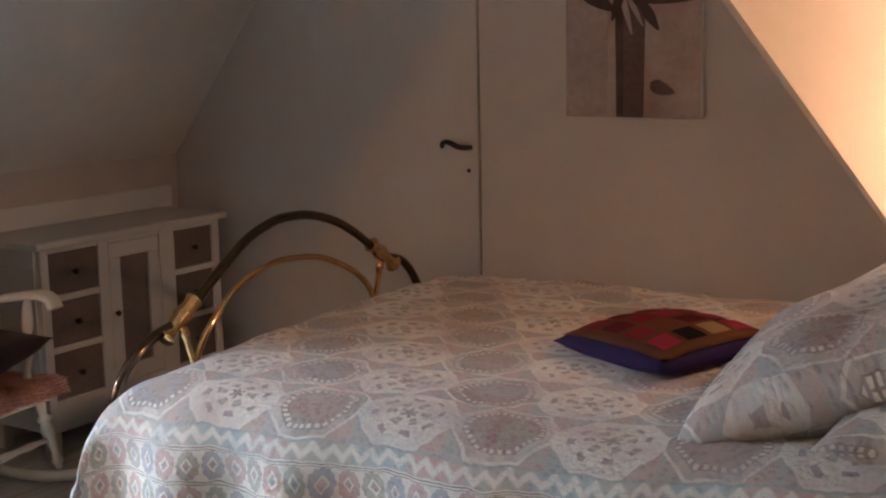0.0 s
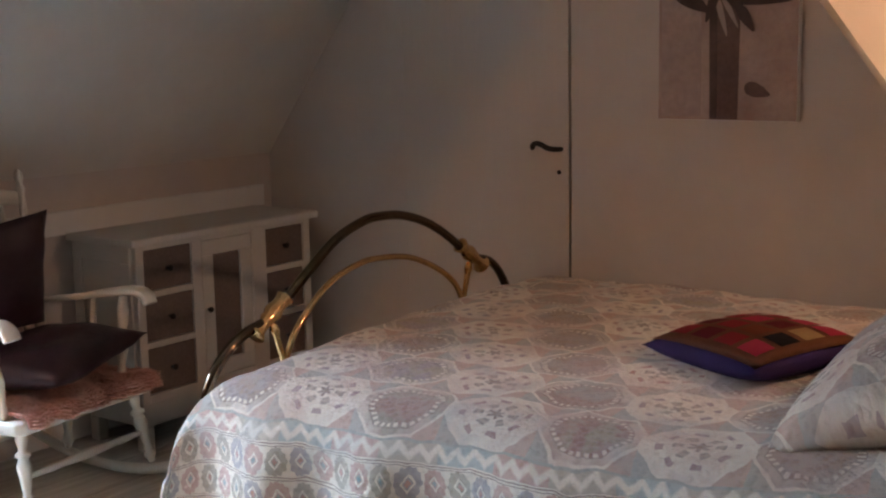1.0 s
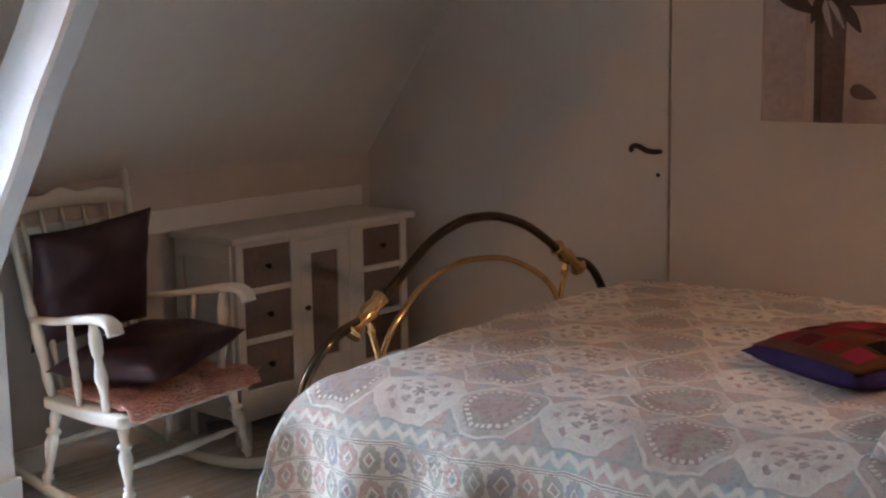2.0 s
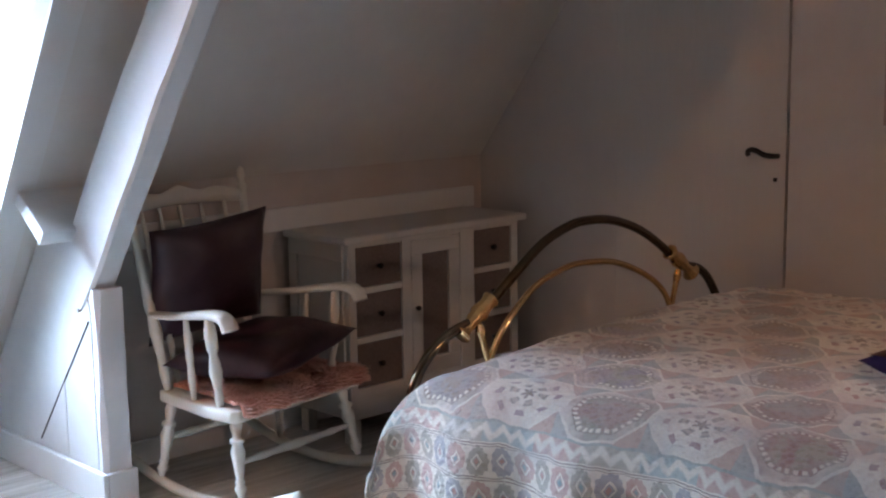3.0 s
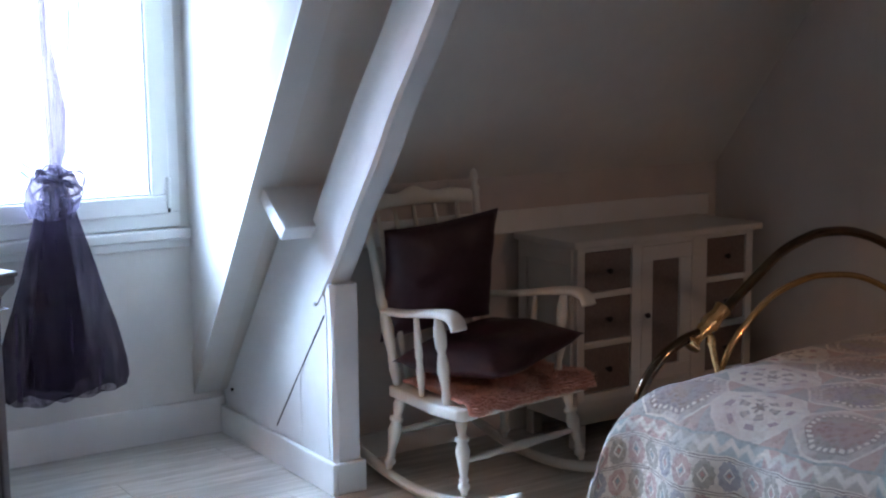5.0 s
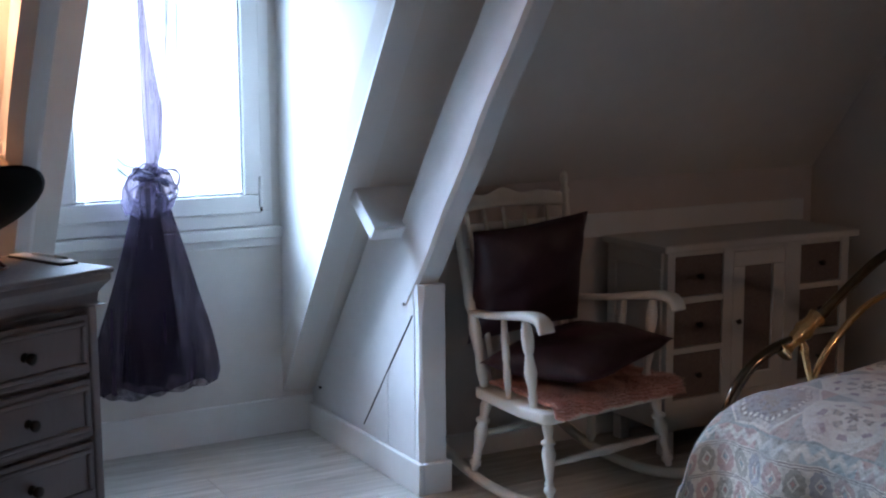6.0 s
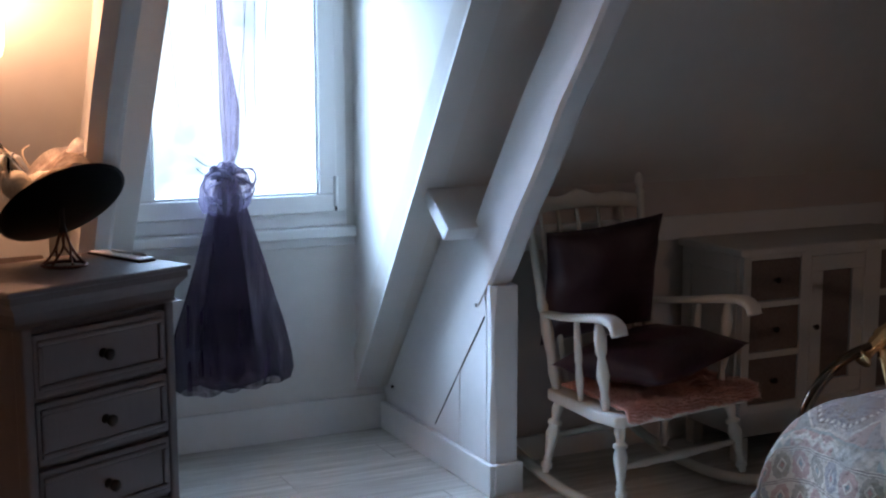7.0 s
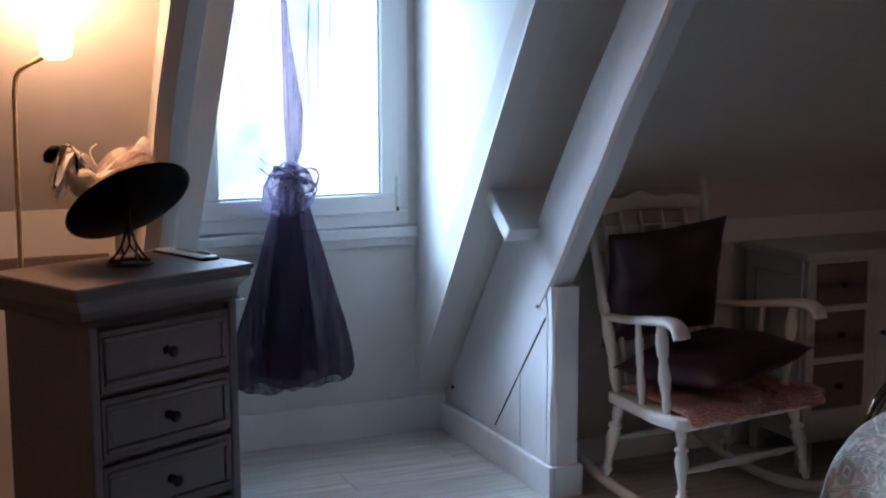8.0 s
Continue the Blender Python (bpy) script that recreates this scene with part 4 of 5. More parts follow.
for s in (-1, 1):
    base, head = Vector((-0.195, s * 0.205, SZ)), Vector((-0.322, s * 0.250, 1.003))
    part("back_post", turned(base, head, [(0, 0.013), (0.08, 0.019), (0.16, 0.014), (0.28, 0.021), (0.36, 0.015), (0.40, 0.020), (0.46, 0.017), (0.7, 0.014), (0.88, 0.013), (0.90, 0.018), (0.925, 0.010), (0.96, 0.015), (0.985, 0.012), (1, 0.004)], 14), CHAIRWHITE, chair, "", True)
    arm_pts = smooth_line([(-0.235, s * 0.224, 0.575), (-0.10, s * 0.255, 0.590), (0.03, s * 0.275, 0.612), (0.13, s * 0.282, 0.624), (0.176, s * 0.284, 0.612), (0.192, s * 0.284, 0.584)], 6)
    bm = bmesh.new()
    rows = []
    for i, p in enumerate(arm_pts):   # a flat board, wider and thicker towards its scrolled end
        ahead = (arm_pts[min(i + 1, len(arm_pts) - 1)] - arm_pts[max(i - 1, 0)]).normalized()
        up = ahead.cross(Vector((0, 1, 0))).normalized() * -1
        w, h = 0.017 + 0.012 * min(1, i / 16), 0.0085 + 0.0040 * min(1, i / 14)
        rows.append([bm.verts.new(p + Vector((0, 1, 0)) * w * c + up * h * d) for c, d in ((1, 0.45), (0.78, 0.95), (0, 1.08), (-0.78, 0.95), (-1, 0.45), (-1, -0.5), (-0.75, -1), (0.75, -1), (1, -0.5))])
    for q, r in zip(rows, rows[1:]):
        for i in range(9):
            bm.faces.new((q[i], q[(i + 1) % 9], r[(i + 1) % 9], r[i]))
    bm.faces.new(rows[0][::-1]), bm.faces.new(rows[-1])
    bmesh.ops.recalc_face_normals(bm, faces=bm.faces)
    part("arm", bm, CHAIRWHITE, chair, "scrolled armrest", True)
    part("arm_post", turned((0.090, s * 0.243, SZ - 0.005), (0.088, s * 0.276, 0.612), [(0, 0.010), (0.1, 0.015), (0.2, 0.011), (0.4, 0.021), (0.52, 0.016), (0.6, 0.012), (0.66, 0.018), (0.8, 0.020), (1, 0.012)], 14), CHAIRWHITE, chair, "", True)
    part("spindle", turned((-0.035, s * 0.238, SZ - 0.005), (-0.03, s * 0.264, 0.600), [(0, 0.008), (0.3, 0.013), (0.45, 0.010), (0.5, 0.013), (0.8, 0.011), (1, 0.008)]), CHAIRWHITE, chair, "", True)
crest = [(-0.250 + i * 0.50 / 24, 0.0) for i in range(25)]
bm = bmesh.new()
ringz = []
for y, _ in crest:
    w = y / 0.250
    topz = 0.931 + 0.012 * math.cos(w * 9.0) * (1 - abs(w)) + 0.016 * (1 - w * w)
    botz = 0.884 + 0.010 * (1 - w * w)
    x = -0.305 - 0.045 * (1 - w * w)
    ringz.append([bm.verts.new(p) for p in ((x, y, botz), (x + 0.010, y, botz + 0.006), (x + 0.004, y, topz - 0.004), (x - 0.004, y, topz), (x - 0.014, y, topz - 0.006), (x - 0.012, y, botz))])
for a, b in zip(ringz, ringz[1:]):
    for i in range(6):
        bm.faces.new((a[i], a[(i + 1) % 6], b[(i + 1) % 6], b[i]))
bm.faces.new(ringz[0]), bm.faces.new(ringz[-1][::-1])
bmesh.ops.recalc_face_normals(bm, faces=bm.faces)
part("crest_rail", bm, CHAIRWHITE, chair, "shaped top rail", True)
for y in (-0.176, -0.088, 0.0, 0.088, 0.176):
    bend = -0.305 - 0.045 * (1 - (y / 0.235) ** 2)
    part("spindle", turned((-0.195, y * 0.9, SZ - 0.005), (bend - 0.002, y, 0.892), [(0, 0.007), (0.3, 0.011), (0.42, 0.008), (0.46, 0.011), (0.5, 0.008), (0.8, 0.009), (1, 0.006)], 10), CHAIRWHITE, chair, "", True)

# things on the chair
fleece = thing("seat_pad", chair.matrix_world @ pose(0, 0, SZ), "salmon-brown fleecy seat pad on the chair", "seat pad")


def fleece_at(a, b):
    """The hide laid on the seat and hung over its front edge: a runs back to front, b across."""
    lump = 0.007 * noise.noise(Vector((a * 13, b * 13, 2.0))) + 0.004 * noise.noise(Vector((a * 37, b * 37, 5.0)))
    rag = 0.014 * noise.noise(Vector((b * 17, 3.0, 0.0))) + 0.008 * noise.noise(Vector((b * 49, 8.0, 0.0)))
    bend = 0.168
    a = a + rag * max(0.0, (a + 0.1) * 3)
    if a < bend:
        return Vector((a, b, 0.024 + lump + 0.008 * math.sin(max(0.0, (a + 0.17) * 8)) * 0.5))
    t = min(1.0, (a - bend) / 0.045)
    return Vector((bend + 0.030 * math.sin(t * math.pi / 2) + lump, b, 0.024 + lump - 0.026 * (1 - math.cos(t * math.pi / 2)) - max(0.0, a - bend - 0.045)))


bm = bmesh.new()
NF = 34
hide = []
for i in range(NF + 1):
    a = -0.17 + 0.398 * i / NF
    half = 0.205 + 0.040 * min(1.0, max(0.0, (a + 0.17) / 0.3))
    hide.append([bm.verts.new(fleece_at(a, -half + 0.012 * noise.noise(Vector((a * 21, 1.0, 0.0))) + (2 * half + 0.060) * j / NF)) for j in range(NF + 1)])
for i in range(NF):
    for j in range(NF):
        bm.faces.new((hide[i][j], hide[i + 1][j], hide[i + 1][j + 1], hide[i][j + 1]))
bm.normal_update()
wool = random.Random(17)
verts, faces = [], []
for f in list(bm.faces):
    n, c = f.normal if f.normal.z > -0.2 else -f.normal, f.calc_center_median()
    for _ in range(13):
        root = c + Vector((wool.uniform(-0.009, 0.009), wool.uniform(-0.009, 0.009), 0)) - n * 0.003
        lean = (n * wool.uniform(0.25, 0.7) + Vector((wool.uniform(0.3, 0.9), wool.uniform(-0.8, 0.8), wool.uniform(-0.5, 0.05)))).normalized()
        s0, ln = lean.orthogonal().normalized() * wool.uniform(0.0008, 0.0018), wool.uniform(0.012, 0.027)
        s1 = lean.cross(s0)
        k = len(verts)
        mid = root + lean * ln * 0.55 + n * 0.002
        verts += [root + s0, root - s0 * 0.5 + s1 * 0.87, root - s0 * 0.5 - s1 * 0.87, mid + s0 * 0.6, mid - s0 * 0.3 + s1 * 0.5, mid - s0 * 0.3 - s1 * 0.5, root + lean * ln - n * 0.003]
        faces += [(k, k + 1, k + 4, k + 3), (k + 1, k + 2, k + 5, k + 4), (k + 2, k, k + 3, k + 5), (k + 3, k + 4, k + 6), (k + 4, k + 5, k + 6), (k + 5, k + 3, k + 6)]
bmesh.ops.solidify(bm, geom=bm.faces[:], thickness=0.010)
part("hide", bm, SEATPAD, fleece, "", True)
me = bpy.data.meshes.new("wool")
me.from_pydata(verts, [], faces)
me.materials.append(PILE)
pile = new("wool", me)
pile.parent = fleece
tagged(pile, "shaggy salmon wool", kind="stuff")
c1 = link("cushion", pad(0.43, 0.472, 0.135, 22, 0.45, 0.006, 11.0), LEATHER, None, True)
c1.matrix_world = chair.matrix_world @ pose(-0.005, 0.024, SZ + 0.122, 6, -3, 8)
tagged(c1, "dark brown leather cushion lying on the chair seat", "cushion")
c2 = link("cushion", pad(0.40, 0.445, 0.13, 20, 0.5, 0.009, 13.0), LEATHER, None, True)
c2.matrix_world = chair.matrix_world @ pose(-0.195, -0.022, SZ + 0.343, -6, -76, 0) @ pose(0, 0, 0, 0, 0, -7)
tagged(c2, "dark brown leather cushion leaning on the chair back", "cushion")

# ---- chest of drawers ----
DT = 0.90
dang = math.degrees(math.atan2(0.778 - 0.322, -3.013 + 2.792)) - 90
chest = thing("chest_of_drawers", pose(-3.0625, 0.4690, 0, 0, 0, dang), "grey-taupe painted chest of drawers with moulded top", "chest of drawers")
W2, DP = 0.2335, 0.352         # half width and depth at the cornice; front looks along +x, width along y
part("top", box(-DP / 2, -W2 - 0.018, DT - 0.014, DP / 2 + 0.016, W2 + 0.018, DT, 0.005), DRESSER, chest)
corn = [(0.0, 0.812), (-0.010, 0.814), (-0.014, 0.820), (-0.012, 0.840), (-0.002, 0.856), (0.010, 0.870), (0.010, 0.886)]
bm = bmesh.new()
lines = []
for o, z in corn:
    lines.append([bm.verts.new(p) for p in ((-DP / 2, -W2 - o, z), (DP / 2 + o, -W2 - o, z), (DP / 2 + o, W2 + o, z), (-DP / 2, W2 + o, z))])
for a, b in zip(lines, lines[1:]):
    for i in range(4):
        bm.faces.new((a[i], a[(i + 1) % 4], b[(i + 1) % 4], b[i]))
bm.faces.new(lines[0][::-1]), bm.faces.new(lines[-1])
part("cornice", bm, DRESSER, chest, "moulded cornice hiding a shallow drawer")
bm = box(-DP / 2, -W2 + 0.026, 0.06, DP / 2 - 0.022, W2 - 0.026, 0.812)
part("carcass", bm, DRESSER, chest)
for s in (-1, 1):
    part("pilaster", box(DP / 2 - 0.045, s * (W2 - 0.024), 0.03, DP / 2 - 0.004, s * (W2 - 0.049), 0.812, 0.006), DRESSER, chest)
part("plinth", box(-DP / 2, -W2 + 0.004, 0.0, DP / 2 - 0.002, W2 - 0.004, 0.022, 0.004), DRESSER, chest)
for i in range(5):
    z1 = 0.794 - i * 0.1555
    z0 = z1 - 0.143
    dr = part("drawer", box(DP / 2 - 0.024, -W2 + 0.051, z0, DP / 2 - 0.006, W2 - 0.051, z1, 0.004), DRESSER, chest)
    part("moulding", ring(DP / 2 - 0.008, DP / 2 - 0.001, -W2 + 0.060, z0 + 0.014, W2 - 0.060, z1 - 0.014, 0.014, 0.005), DRESSER, dr)
    part("knob", turned((DP / 2 - 0.007, 0.0, (z0 + z1) / 2), (DP / 2 + 0.028, 0.0, (z0 + z1) / 2), [(0, 0.014), (0.1, 0.007), (0.4, 0.006), (0.6, 0.013), (0.85, 0.014), (1, 0.006)], 14), IRON, dr, "dark metal knob", True)

# on the chest: hat on a wire stand, pens
HB = Vector((-3.105, 0.497, DT))
stand = thing("hat_stand", Matrix.Translation(HB), "rust-brown wrought wire hat stand on the chest", "hat stand")
part("base_ring", tube([(0.052 * math.cos(a), 0.052 * math.sin(a), 0.004) for a in (i * math.tau / 28 for i in range(29))], 0.004, 8), RUSTED, stand, "", True)
for i in range(6):
    a = i * math.tau / 6 + 0.3
    part("wire", tube(smooth_line([(0.052 * math.cos(a), 0.052 * math.sin(a), 0.004), (0.036 * math.cos(a), 0.036 * math.sin(a), 0.018), (0.020 * math.cos(a + 0.5), 0.020 * math.sin(a + 0.5), 0.045), (0.006 * math.cos(a + 1), 0.006 * math.sin(a + 1), 0.085)], 6), 0.0032, 7), RUSTED, stand, "", True)
part("stem", turned((0, 0, 0.075), (0, 0, 0.19), [(0, 0.008), (0.1, 0.011), (0.2, 0.006), (1, 0.006)]), IRON, stand, "", True)

hat = thing("hat", Matrix.Translation(HB + Vector((0.0, 0.006, 0.143))) @ Matrix.Rotation(radians(10), 4, "Z") @ pose(0, 0, 0, 9, -39, 0), "wide-brimmed black hat trimmed with cream bow and feathers", "hat")
R = 0.158
prof = [(0.062, -0.004), (0.10, 0.000), (R - 0.01, 0.006), (R, 0.010), (R - 0.006, 0.013), (0.10, 0.006), (0.075, 0.005)]
bm = lathe(prof, 48)
part("brim", bm, BLACKCLOTH, hat, "black brim with a glossy underside", True)
part("crown", lathe([(0.076, 0.003), (0.074, 0.03), (0.066, 0.055), (0.045, 0.066), (0.01, 0.069)], 32), STRAW, hat, "cream straw crown", True)
part("lining", lathe([(0.0635, -0.003), (0.060, 0.02), (0.045, 0.05), (0.005, 0.058)], 28), BLACKCLOTH, hat, "", True)
rnd = random.Random(5)


def ribbon(points, width, twist=0.0, thick=0.0012):
    bm = bmesh.new()
    line = smooth_line(points, 7)
    rows = []
    n = len(line)
    for i, p in enumerate(line):
        ahead = (line[min(i + 1, n - 1)] - line[max(i - 1, 0)]).normalized()
        side = ahead.cross(Vector((math.sin(twist + i * 0.12), math.cos(twist), 0.6))).normalized()
        w = width * (math.sin(math.pi * (0.12 + 0.8 * i / (n - 1)))) / 2
        rows.append([bm.verts.new(p - side * w), bm.verts.new(p + Vector((0, 0, 0.1 * w))), bm.verts.new(p + side * w)])
    for a, b in zip(rows, rows[1:]):
        for i in range(2):
            bm.faces.new((a[i], a[i + 1], b[i + 1], b[i]))
    if thick:
        bmesh.ops.solidify(bm, geom=bm.faces[:], thickness=thick)
    return bm


for i in range(8):
    a = 0.6 + i * 0.25
    h = 0.112 + 0.012 * (i % 4)
    part("bow", ribbon([(-0.01, -0.07, 0.075), (0.0 + 0.03 * math.cos(a), 0.00 + 0.05 * math.sin(a), h - 0.01), (0.00 + 0.04 * math.cos(a), 0.075 + 0.03 * math.sin(a), h - 0.020), (-0.02, 0.115 + 0.04 * math.sin(a), 0.075 + 0.012 * (i % 3))], 0.075, i * 0.7, 0.0), TULLE, hat, "cream sinamay bow", True)
for i in range(30):
    a = -1.75 + rnd.uniform(-0.75, 0.75)
    l = rnd.uniform(0.07, 0.15)
    lift = rnd.uniform(0.02, 0.085)
    part("feather", ribbon([(-0.02, -0.03, 0.095), (-0.015 + l * 0.5 * math.cos(a), -0.03 + l * 0.5 * math.sin(a), 0.12 + lift), (-0.01 + l * math.cos(a), -0.03 + l * math.sin(a), 0.06 + lift * 0.7)], rnd.uniform(0.008, 0.026), rnd.uniform(0, 3), 0.0), (TULLE, TRIM, BLACKCLOTH, STRAW, TULLE)[i % 5], hat, "", True)
part("straw_ball", lathe([(0.004, -0.036), (0.020, -0.031), (0.031, -0.020), (0.0325, -0.015), (0.036, -0.006), (0.0345, -0.001), (0.036, 0.006), (0.031, 0.020), (0.020, 0.031), (0.004, 0.036)], 24, None, pose(-0.010, -0.080, 0.088, 25, 20)), STRAW, hat, "coiled cream straw ball", True)
part("pompon", lathe([(0.004, -0.018), (0.020, -0.011), (0.028, 0.0), (0.020, 0.012), (0.004, 0.017)], 16, None, pose(-0.016, -0.118, 0.190, 20)), BLACKCLOTH, hat, "small black tuft", True)
part("quill", tube(smooth_line([(-0.03, -0.01, 0.10), (-0.035, -0.02, 0.16), (-0.035, -0.015, 0.195), (-0.03, 0.005, 0.205)], 5), 0.0022, 6), STRAW, hat, "", True)

a, b = Vector((-3.285, 0.606, DT)), Vector((-3.060, 0.696, DT))
slip = thing("notepad", Matrix.Translation(a) @ Matrix.Rotation(math.atan2(b.y - a.y, b.x - a.x), 4, "Z"), "narrow white notepad with a dark backing on the chest", "notepad")
part("backing", box(0, -0.024, 0.0002, 0.226, 0.024, 0.006, 0.001), IRON, slip, "dark backing board")
part("paper", box(0.004, -0.0225, 0.0062, 0.220, 0.0245, 0.009, 0.001), TRIM, slip, "white paper")
p = thing("pen", Matrix.Translation(a + Vector((0, 0, 0.0129))) @ Matrix.Rotation(math.atan2(b.y - a.y, b.x - a.x) + 0.08, 4, "Z"), "slim white pen lying on the notepad", "pen")
part("barrel", turned((0.06, 0, 0), (0.15, 0, 0), [(0, 0.001), (0.06, 0.0032), (0.9, 0.0035), (1, 0.003)]), TRIM, p, "", True)
part("cap", turned((0.15, 0, 0), (0.20, 0, 0), [(0, 0.0037), (0.9, 0.0037), (1, 0.002)]), STEEL, p, "", True)

# ---- floor lamp ----
LX, LY = -3.30, 0.259
fl = thing("floor_lamp", pose(LX, LY, 0), "slim brass floor lamp with a lit glass shade", "floor lamp")
part("base", lathe([(0.11, 0.0), (0.11, 0.012), (0.09, 0.02), (0.015, 0.03)], 28), SATIN, fl, "", True)
part("pole", tube(smooth_line([(0, 0, 0.02), (0, 0, 0.7), (0, 0.004, 1.20), (0, 0.008, 1.325), (0.002, 0.022, 1.365), (0.006, 0.060, 1.388), (0.010, 0.078, 1.398)], 8), 0.0065, 10), SATIN, fl, "", True)
part("shade", lathe([(0.018, 1.39), (0.036, 1.40), (0.043, 1.43), (0.043, 1.50), (0.052, 1.58), (0.050, 1.585), (0.040, 1.50), (0.038, 1.43), (0.016, 1.402)], 24, None, pose(0.012, 0.108, 0)), BULB, fl, "frosted glass shade, lit", True)

# ---- curtain ----
CX = -4.235
cur = thing("curtain", pose(CX, 1.225, 0), "sheer purple organza curtain knotted in front of the window", "curtain")


def gathered(levels, folds, seed, n=110):
    """Cloth hung in folds: levels of (height, centre, half width across, half depth)."""
    bm = bmesh.new()
    rows = []
    for li, (z, c, hw, hd) in enumerate(levels):
        row = []
        for k in range(n):
            a = k * math.tau / n
            q = 1 + 0.16 * math.sin(folds * a + seed + 0.25 * math.sin(li * 0.5)) + 0.09 * noise.noise(Vector((math.cos(a) * 2, math.sin(a) * 2, z * 3 + seed)))
            hem = 0.075 * noise.noise(Vector((math.cos(a) * 1.6, math.sin(a) * 1.6, seed))) * (1 if li == len(levels) - 1 else li / len(levels) * 0.3)
            row.append(bm.verts.new((hd * q * math.cos(a), c - 1.225 + hw * (0.86 + 0.14 * q) * math.sin(a), z + hem)))
        rows.append(row)
    for a, b in zip(rows, rows[1:]):
        for k in range(n):
            bm.faces.new((a[k], a[(k + 1) % n], b[(k + 1) % n], b[k]))
    return bm


def eased(keys, n):
    out = []
    for a, b in zip(keys, keys[1:]):
        for i in range(n):
            t = i / n
            s = t * t * (3 - 2 * t) * 0.5 + t * 0.5
            out.append(tuple(p + (q - p) * s for p, q in zip(a, b)))
    return out + [keys[-1]]


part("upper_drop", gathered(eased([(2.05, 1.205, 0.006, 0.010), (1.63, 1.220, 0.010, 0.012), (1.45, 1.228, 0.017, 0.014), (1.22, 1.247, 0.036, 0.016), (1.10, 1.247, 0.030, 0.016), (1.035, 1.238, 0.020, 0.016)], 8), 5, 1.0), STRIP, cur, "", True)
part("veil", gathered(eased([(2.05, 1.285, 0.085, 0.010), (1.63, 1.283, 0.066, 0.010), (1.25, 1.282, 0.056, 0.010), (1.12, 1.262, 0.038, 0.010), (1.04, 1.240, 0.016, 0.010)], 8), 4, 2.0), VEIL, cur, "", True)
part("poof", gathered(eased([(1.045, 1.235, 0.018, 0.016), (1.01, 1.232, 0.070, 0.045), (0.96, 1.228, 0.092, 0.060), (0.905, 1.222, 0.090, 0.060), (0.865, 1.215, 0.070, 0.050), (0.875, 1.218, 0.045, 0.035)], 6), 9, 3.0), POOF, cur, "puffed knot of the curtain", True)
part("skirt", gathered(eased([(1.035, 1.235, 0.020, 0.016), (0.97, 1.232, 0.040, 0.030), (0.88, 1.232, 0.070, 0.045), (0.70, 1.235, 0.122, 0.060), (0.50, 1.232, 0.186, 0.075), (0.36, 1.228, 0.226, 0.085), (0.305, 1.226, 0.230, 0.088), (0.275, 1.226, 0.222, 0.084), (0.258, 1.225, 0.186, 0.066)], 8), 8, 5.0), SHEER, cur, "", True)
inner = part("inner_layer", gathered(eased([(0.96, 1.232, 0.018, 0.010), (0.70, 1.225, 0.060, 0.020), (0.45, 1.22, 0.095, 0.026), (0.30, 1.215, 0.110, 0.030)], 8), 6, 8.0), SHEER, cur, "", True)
for top, foot, low in ((0.118, 0.110, 1.22), (0.110, 0.035, 1.09), (0.080, 0.074, 1.20), (-0.075, -0.035, 1.30), (-0.20, -0.155, 1.22), (0.185, 0.150, 1.45), (-0.005, 0.005, 1.10)):
    part("seam", tube([(0.012, top + (foot - top) * (k / 8) ** 1.5 + 0.002 * math.sin(k * 1.7), 2.05 - k * (2.05 - low) / 8) for k in range(9)], 0.0011, 5), SHEER, cur)
# twisted band that ties the knot
for turn, tilt, mid, thick in ((0.0, -0.42, 1.000, 0.0105), (2.1, -0.22, 0.990, 0.0085), (4.0, 0.18, 1.004, 0.0070)):
    twist = []
    for k in range(37):
        a = k * math.tau / 36
        p, q = 0.060 * math.cos(a), 0.042 * math.sin(a)
        twist.append((q + 0.012 * math.cos(a * 3 + turn), 0.010 + p * math.cos(tilt), mid + p * math.sin(tilt) + 0.005 * math.sin(a * 3 + turn)))
    part("tie_band", tube(twist, [thick * (0.8 + 0.35 * math.sin(k * 1.3 + turn)) for k in range(37)], 8), TIEBAND, cur, "twisted dark purple band", True)
# loops and loose ends of the knot
for cy, cz, ry_, rz_, tilt in ((0.045, 0.985, 0.050, 0.040, 0.5), (-0.035, 0.965, 0.060, 0.045, -0.3), (0.00, 0.945, 0.085, 0.042, 0.1)):
    ring_pts = []
    for k in range(25):
        a = k * math.tau / 24
        p, q = ry_ * math.cos(a), rz_ * math.sin(a)
        ring_pts.append((0.062 + 0.010 * math.sin(2 * a), cy + p * math.cos(tilt) - q * math.sin(tilt), cz + p * math.sin(tilt) + q * math.cos(tilt)))
    part("loop", tube(ring_pts, [0.0035 + 0.0025 * math.sin(k * 0.8) ** 2 for k in range(25)], 6), POOF, cur, "", True)
part("loose_end", tube(smooth_line([(0.05, 0.0, 1.025), (0.06, -0.05, 1.032), (0.055, -0.09, 1.045), (0.05, -0.115, 1.068)], 6), 0.0020, 6), SHEER, cur, "", True)
for i in (1, 2):
    a = 0.9 + i * 1.9
    part("tie", tube(smooth_line([(0.02, 0.01, 1.02), (0.05, 0.01 + 0.04 * math.cos(a), 1.045 + 0.012 * math.sin(a)), (0.055, 0.01 + 0.09 * math.cos(a), 1.03 + 0.05 * math.sin(a * 1.3)), (0.045, 0.01 + 0.13 * math.cos(a), 1.02 + 0.035 * math.sin(a))], 6), [0.0026] * 19, 6), SHEER, cur, "thin tie ends", True)

# ---- picture ----
PX0, PX1, PZ0, PZ1 = -1.938, -1.467, 1.130, 1.70
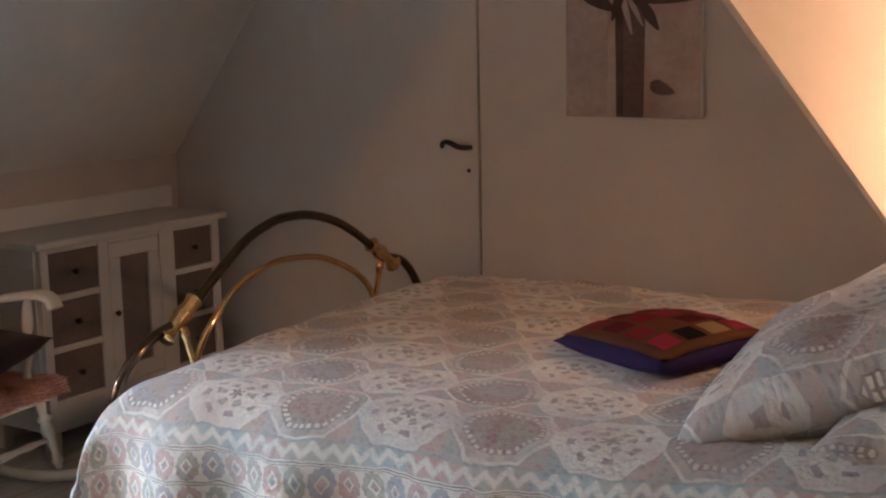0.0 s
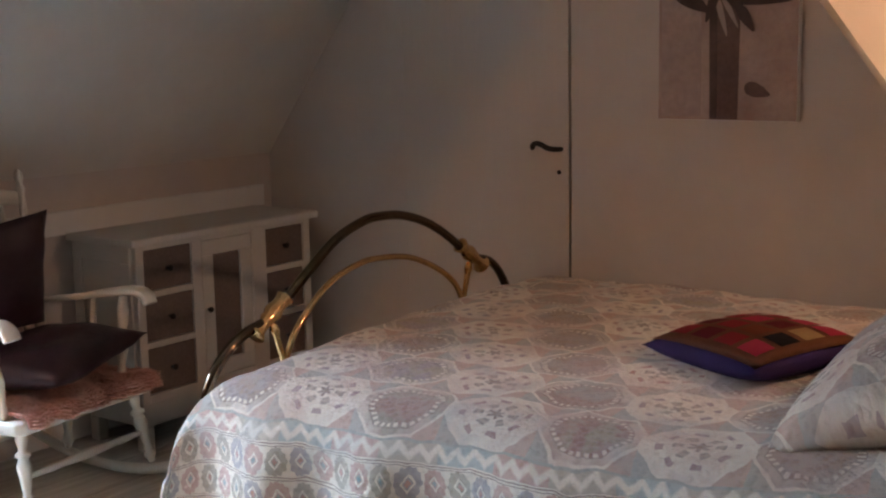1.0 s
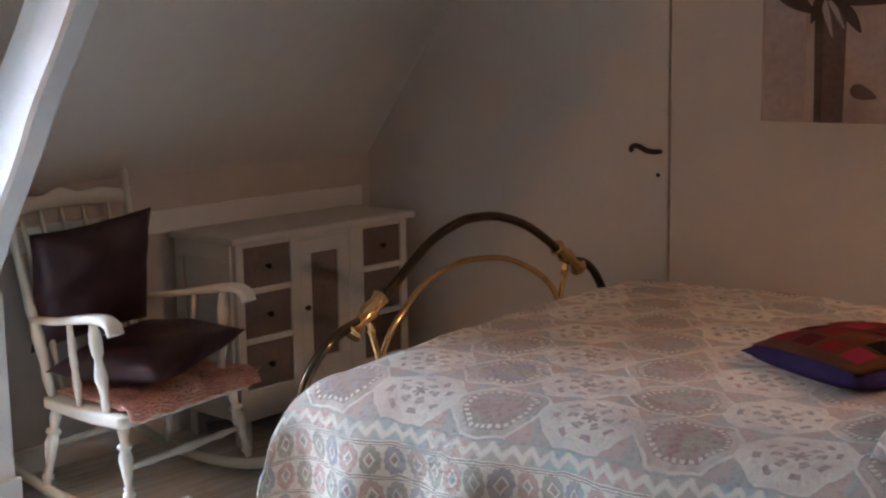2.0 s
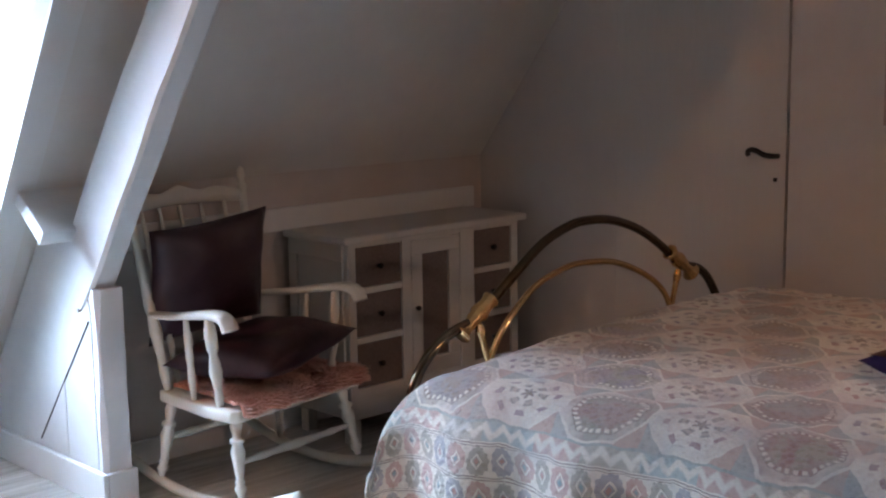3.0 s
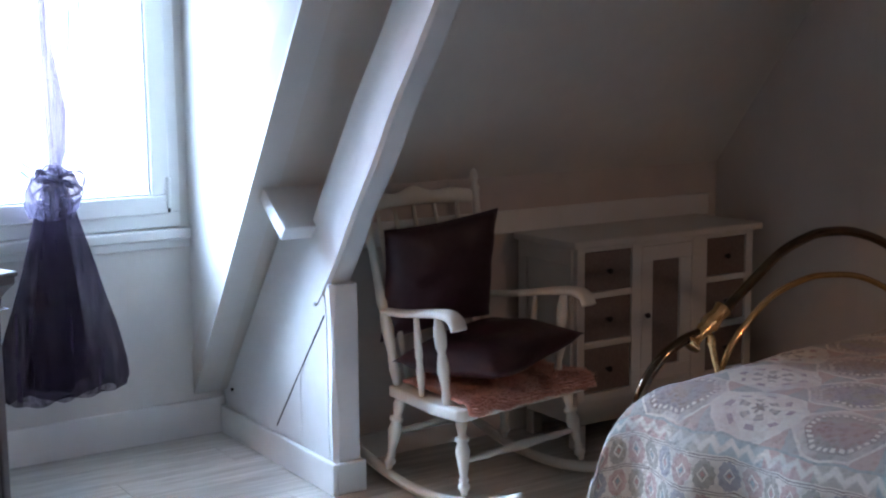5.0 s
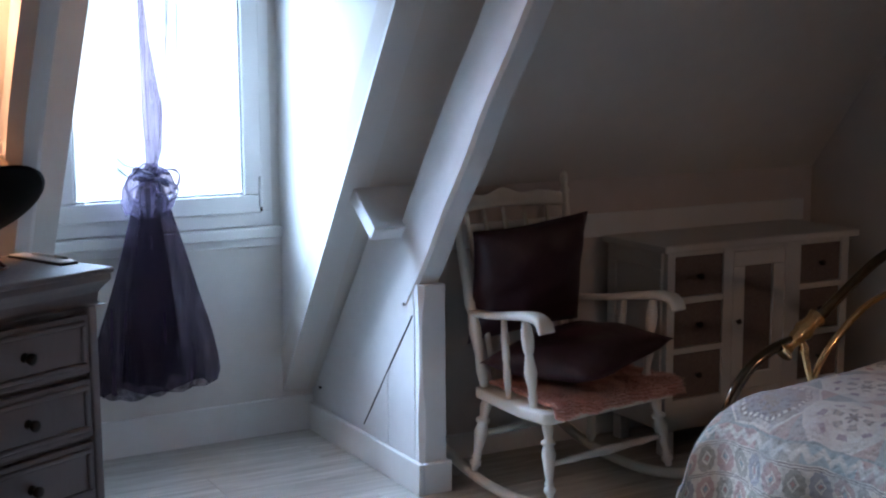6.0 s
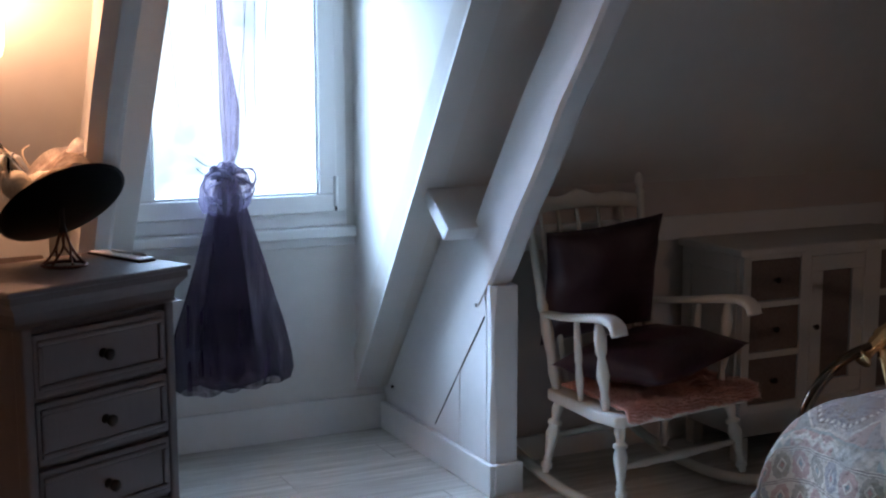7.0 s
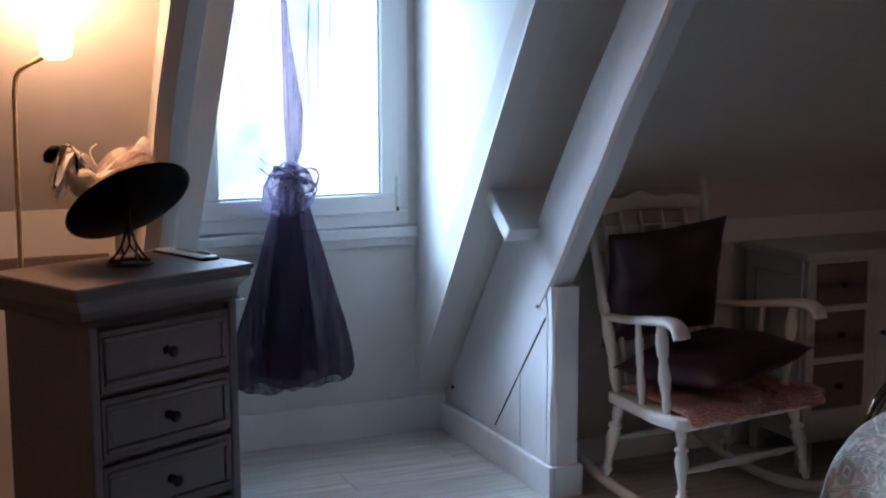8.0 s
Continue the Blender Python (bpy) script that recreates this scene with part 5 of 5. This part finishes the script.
pic = thing("picture", pose((PX0 + PX1) / 2, GABLE, (PZ0 + PZ1) / 2), "canvas picture of a tall dark vase with leaves", "picture")
PW, PH = (PX1 - PX0) / 2, (PZ1 - PZ0) / 2
part("stretcher", box(-PW, -0.0275, -PH, PW, -0.002, PH, 0.003), TRIM, pic, "white canvas edges")
part("canvas", box(-PW + 0.002, -0.0288, -PH + 0.002, PW - 0.002, -0.0276, PH - 0.002), CANVAS, pic)
part("light_panel", box(-PW + 0.012, -0.0300, -PH + 0.012, -0.085, -0.0289, PH - 0.02), PALEPAINT, pic, "paler rose ground")


def flat(points, y0, y1):
    return prism(points, "y", y0, y1)


part("vase", flat([(-0.052, -PH + 0.004), (0.042, -PH + 0.004), (0.047, 0.10), (0.030, 0.115), (-0.035, 0.115), (-0.058, 0.10)], -0.0312, -0.0300), VASE, pic, "dark taupe vase")
part("vase_shade", flat([(-0.052, -PH + 0.006), (-0.028, -PH + 0.006), (-0.030, 0.10), (-0.056, 0.10)], -0.0322, -0.0313), LEAFPAINT, pic)


def leaf(cx, cz, ln, w, deg):
    a = radians(deg)
    pts = []
    for i in range(20):
        t = i / 20 * math.tau
        p, q = ln / 2 * math.cos(t), w / 2 * math.sin(t) * (1 - 0.45 * math.cos(t))
        pts.append((cx + p * math.cos(a) - q * math.sin(a), cz + p * math.sin(a) + q * math.cos(a)))
    return pts


LEAVES = [(0.107, -0.190, 0.088, 0.042, -18, 0), (-0.12, 0.096, 0.15, 0.055, -33, 1), (0.112, 0.089, 0.21, 0.034, -3, 1), (0.066, 0.033, 0.10, 0.034, -56, 1),
          (-0.015, 0.045, 0.14, 0.020, -74, 2), (0.012, 0.060, 0.13, 0.018, -62, 2), (-0.05, 0.07, 0.10, 0.03, -110, 1), (0.035, 0.075, 0.12, 0.03, -48, 1),
          (-0.06, 0.14, 0.16, 0.05, 150, 1), (0.08, 0.135, 0.20, 0.04, 16, 1), (0.02, 0.17, 0.16, 0.05, 80, 1), (0.10, 0.20, 0.18, 0.05, 50, 2), (-0.09, 0.20, 0.18, 0.05, 125, 2)]
for k, (cx, cz, ln, w, deg, tone) in enumerate(LEAVES):
    part("leaf", flat(leaf(cx, cz, ln, w, deg), -0.0336 - 0.0004 * k, -0.0324 - 0.0004 * k), (VASE, LEAFPAINT, PALEPAINT)[tone], pic)

# ---- floor planks, laid along the room ----
PWD, PLN = 0.192, 1.29
plank = None
count = 0
x = -4.356
row = 0
while x < EAST:
    y = SOUTH - (row * 0.43) % PLN
    w = min(PWD, EAST - x) - 0.0016
    while y < GABLE:
        y0, y1 = max(y, SOUTH), min(y + PLN, GABLE)
        if y1 - y0 > 0.05:
            bm = box(0, 0, -0.012, w, y1 - y0 - 0.0016, 0.0)
            bmesh.ops.bevel(bm, geom=[e for e in bm.edges if all(v.co.z > -0.001 for v in e.verts)], offset=0.0012, segments=1, affect="EDGES")
            ob = link("plank", bm, FLOOR, floor)
            ob.location = (x, y0, 0)
        y += PLN
    x += PWD
    row += 1
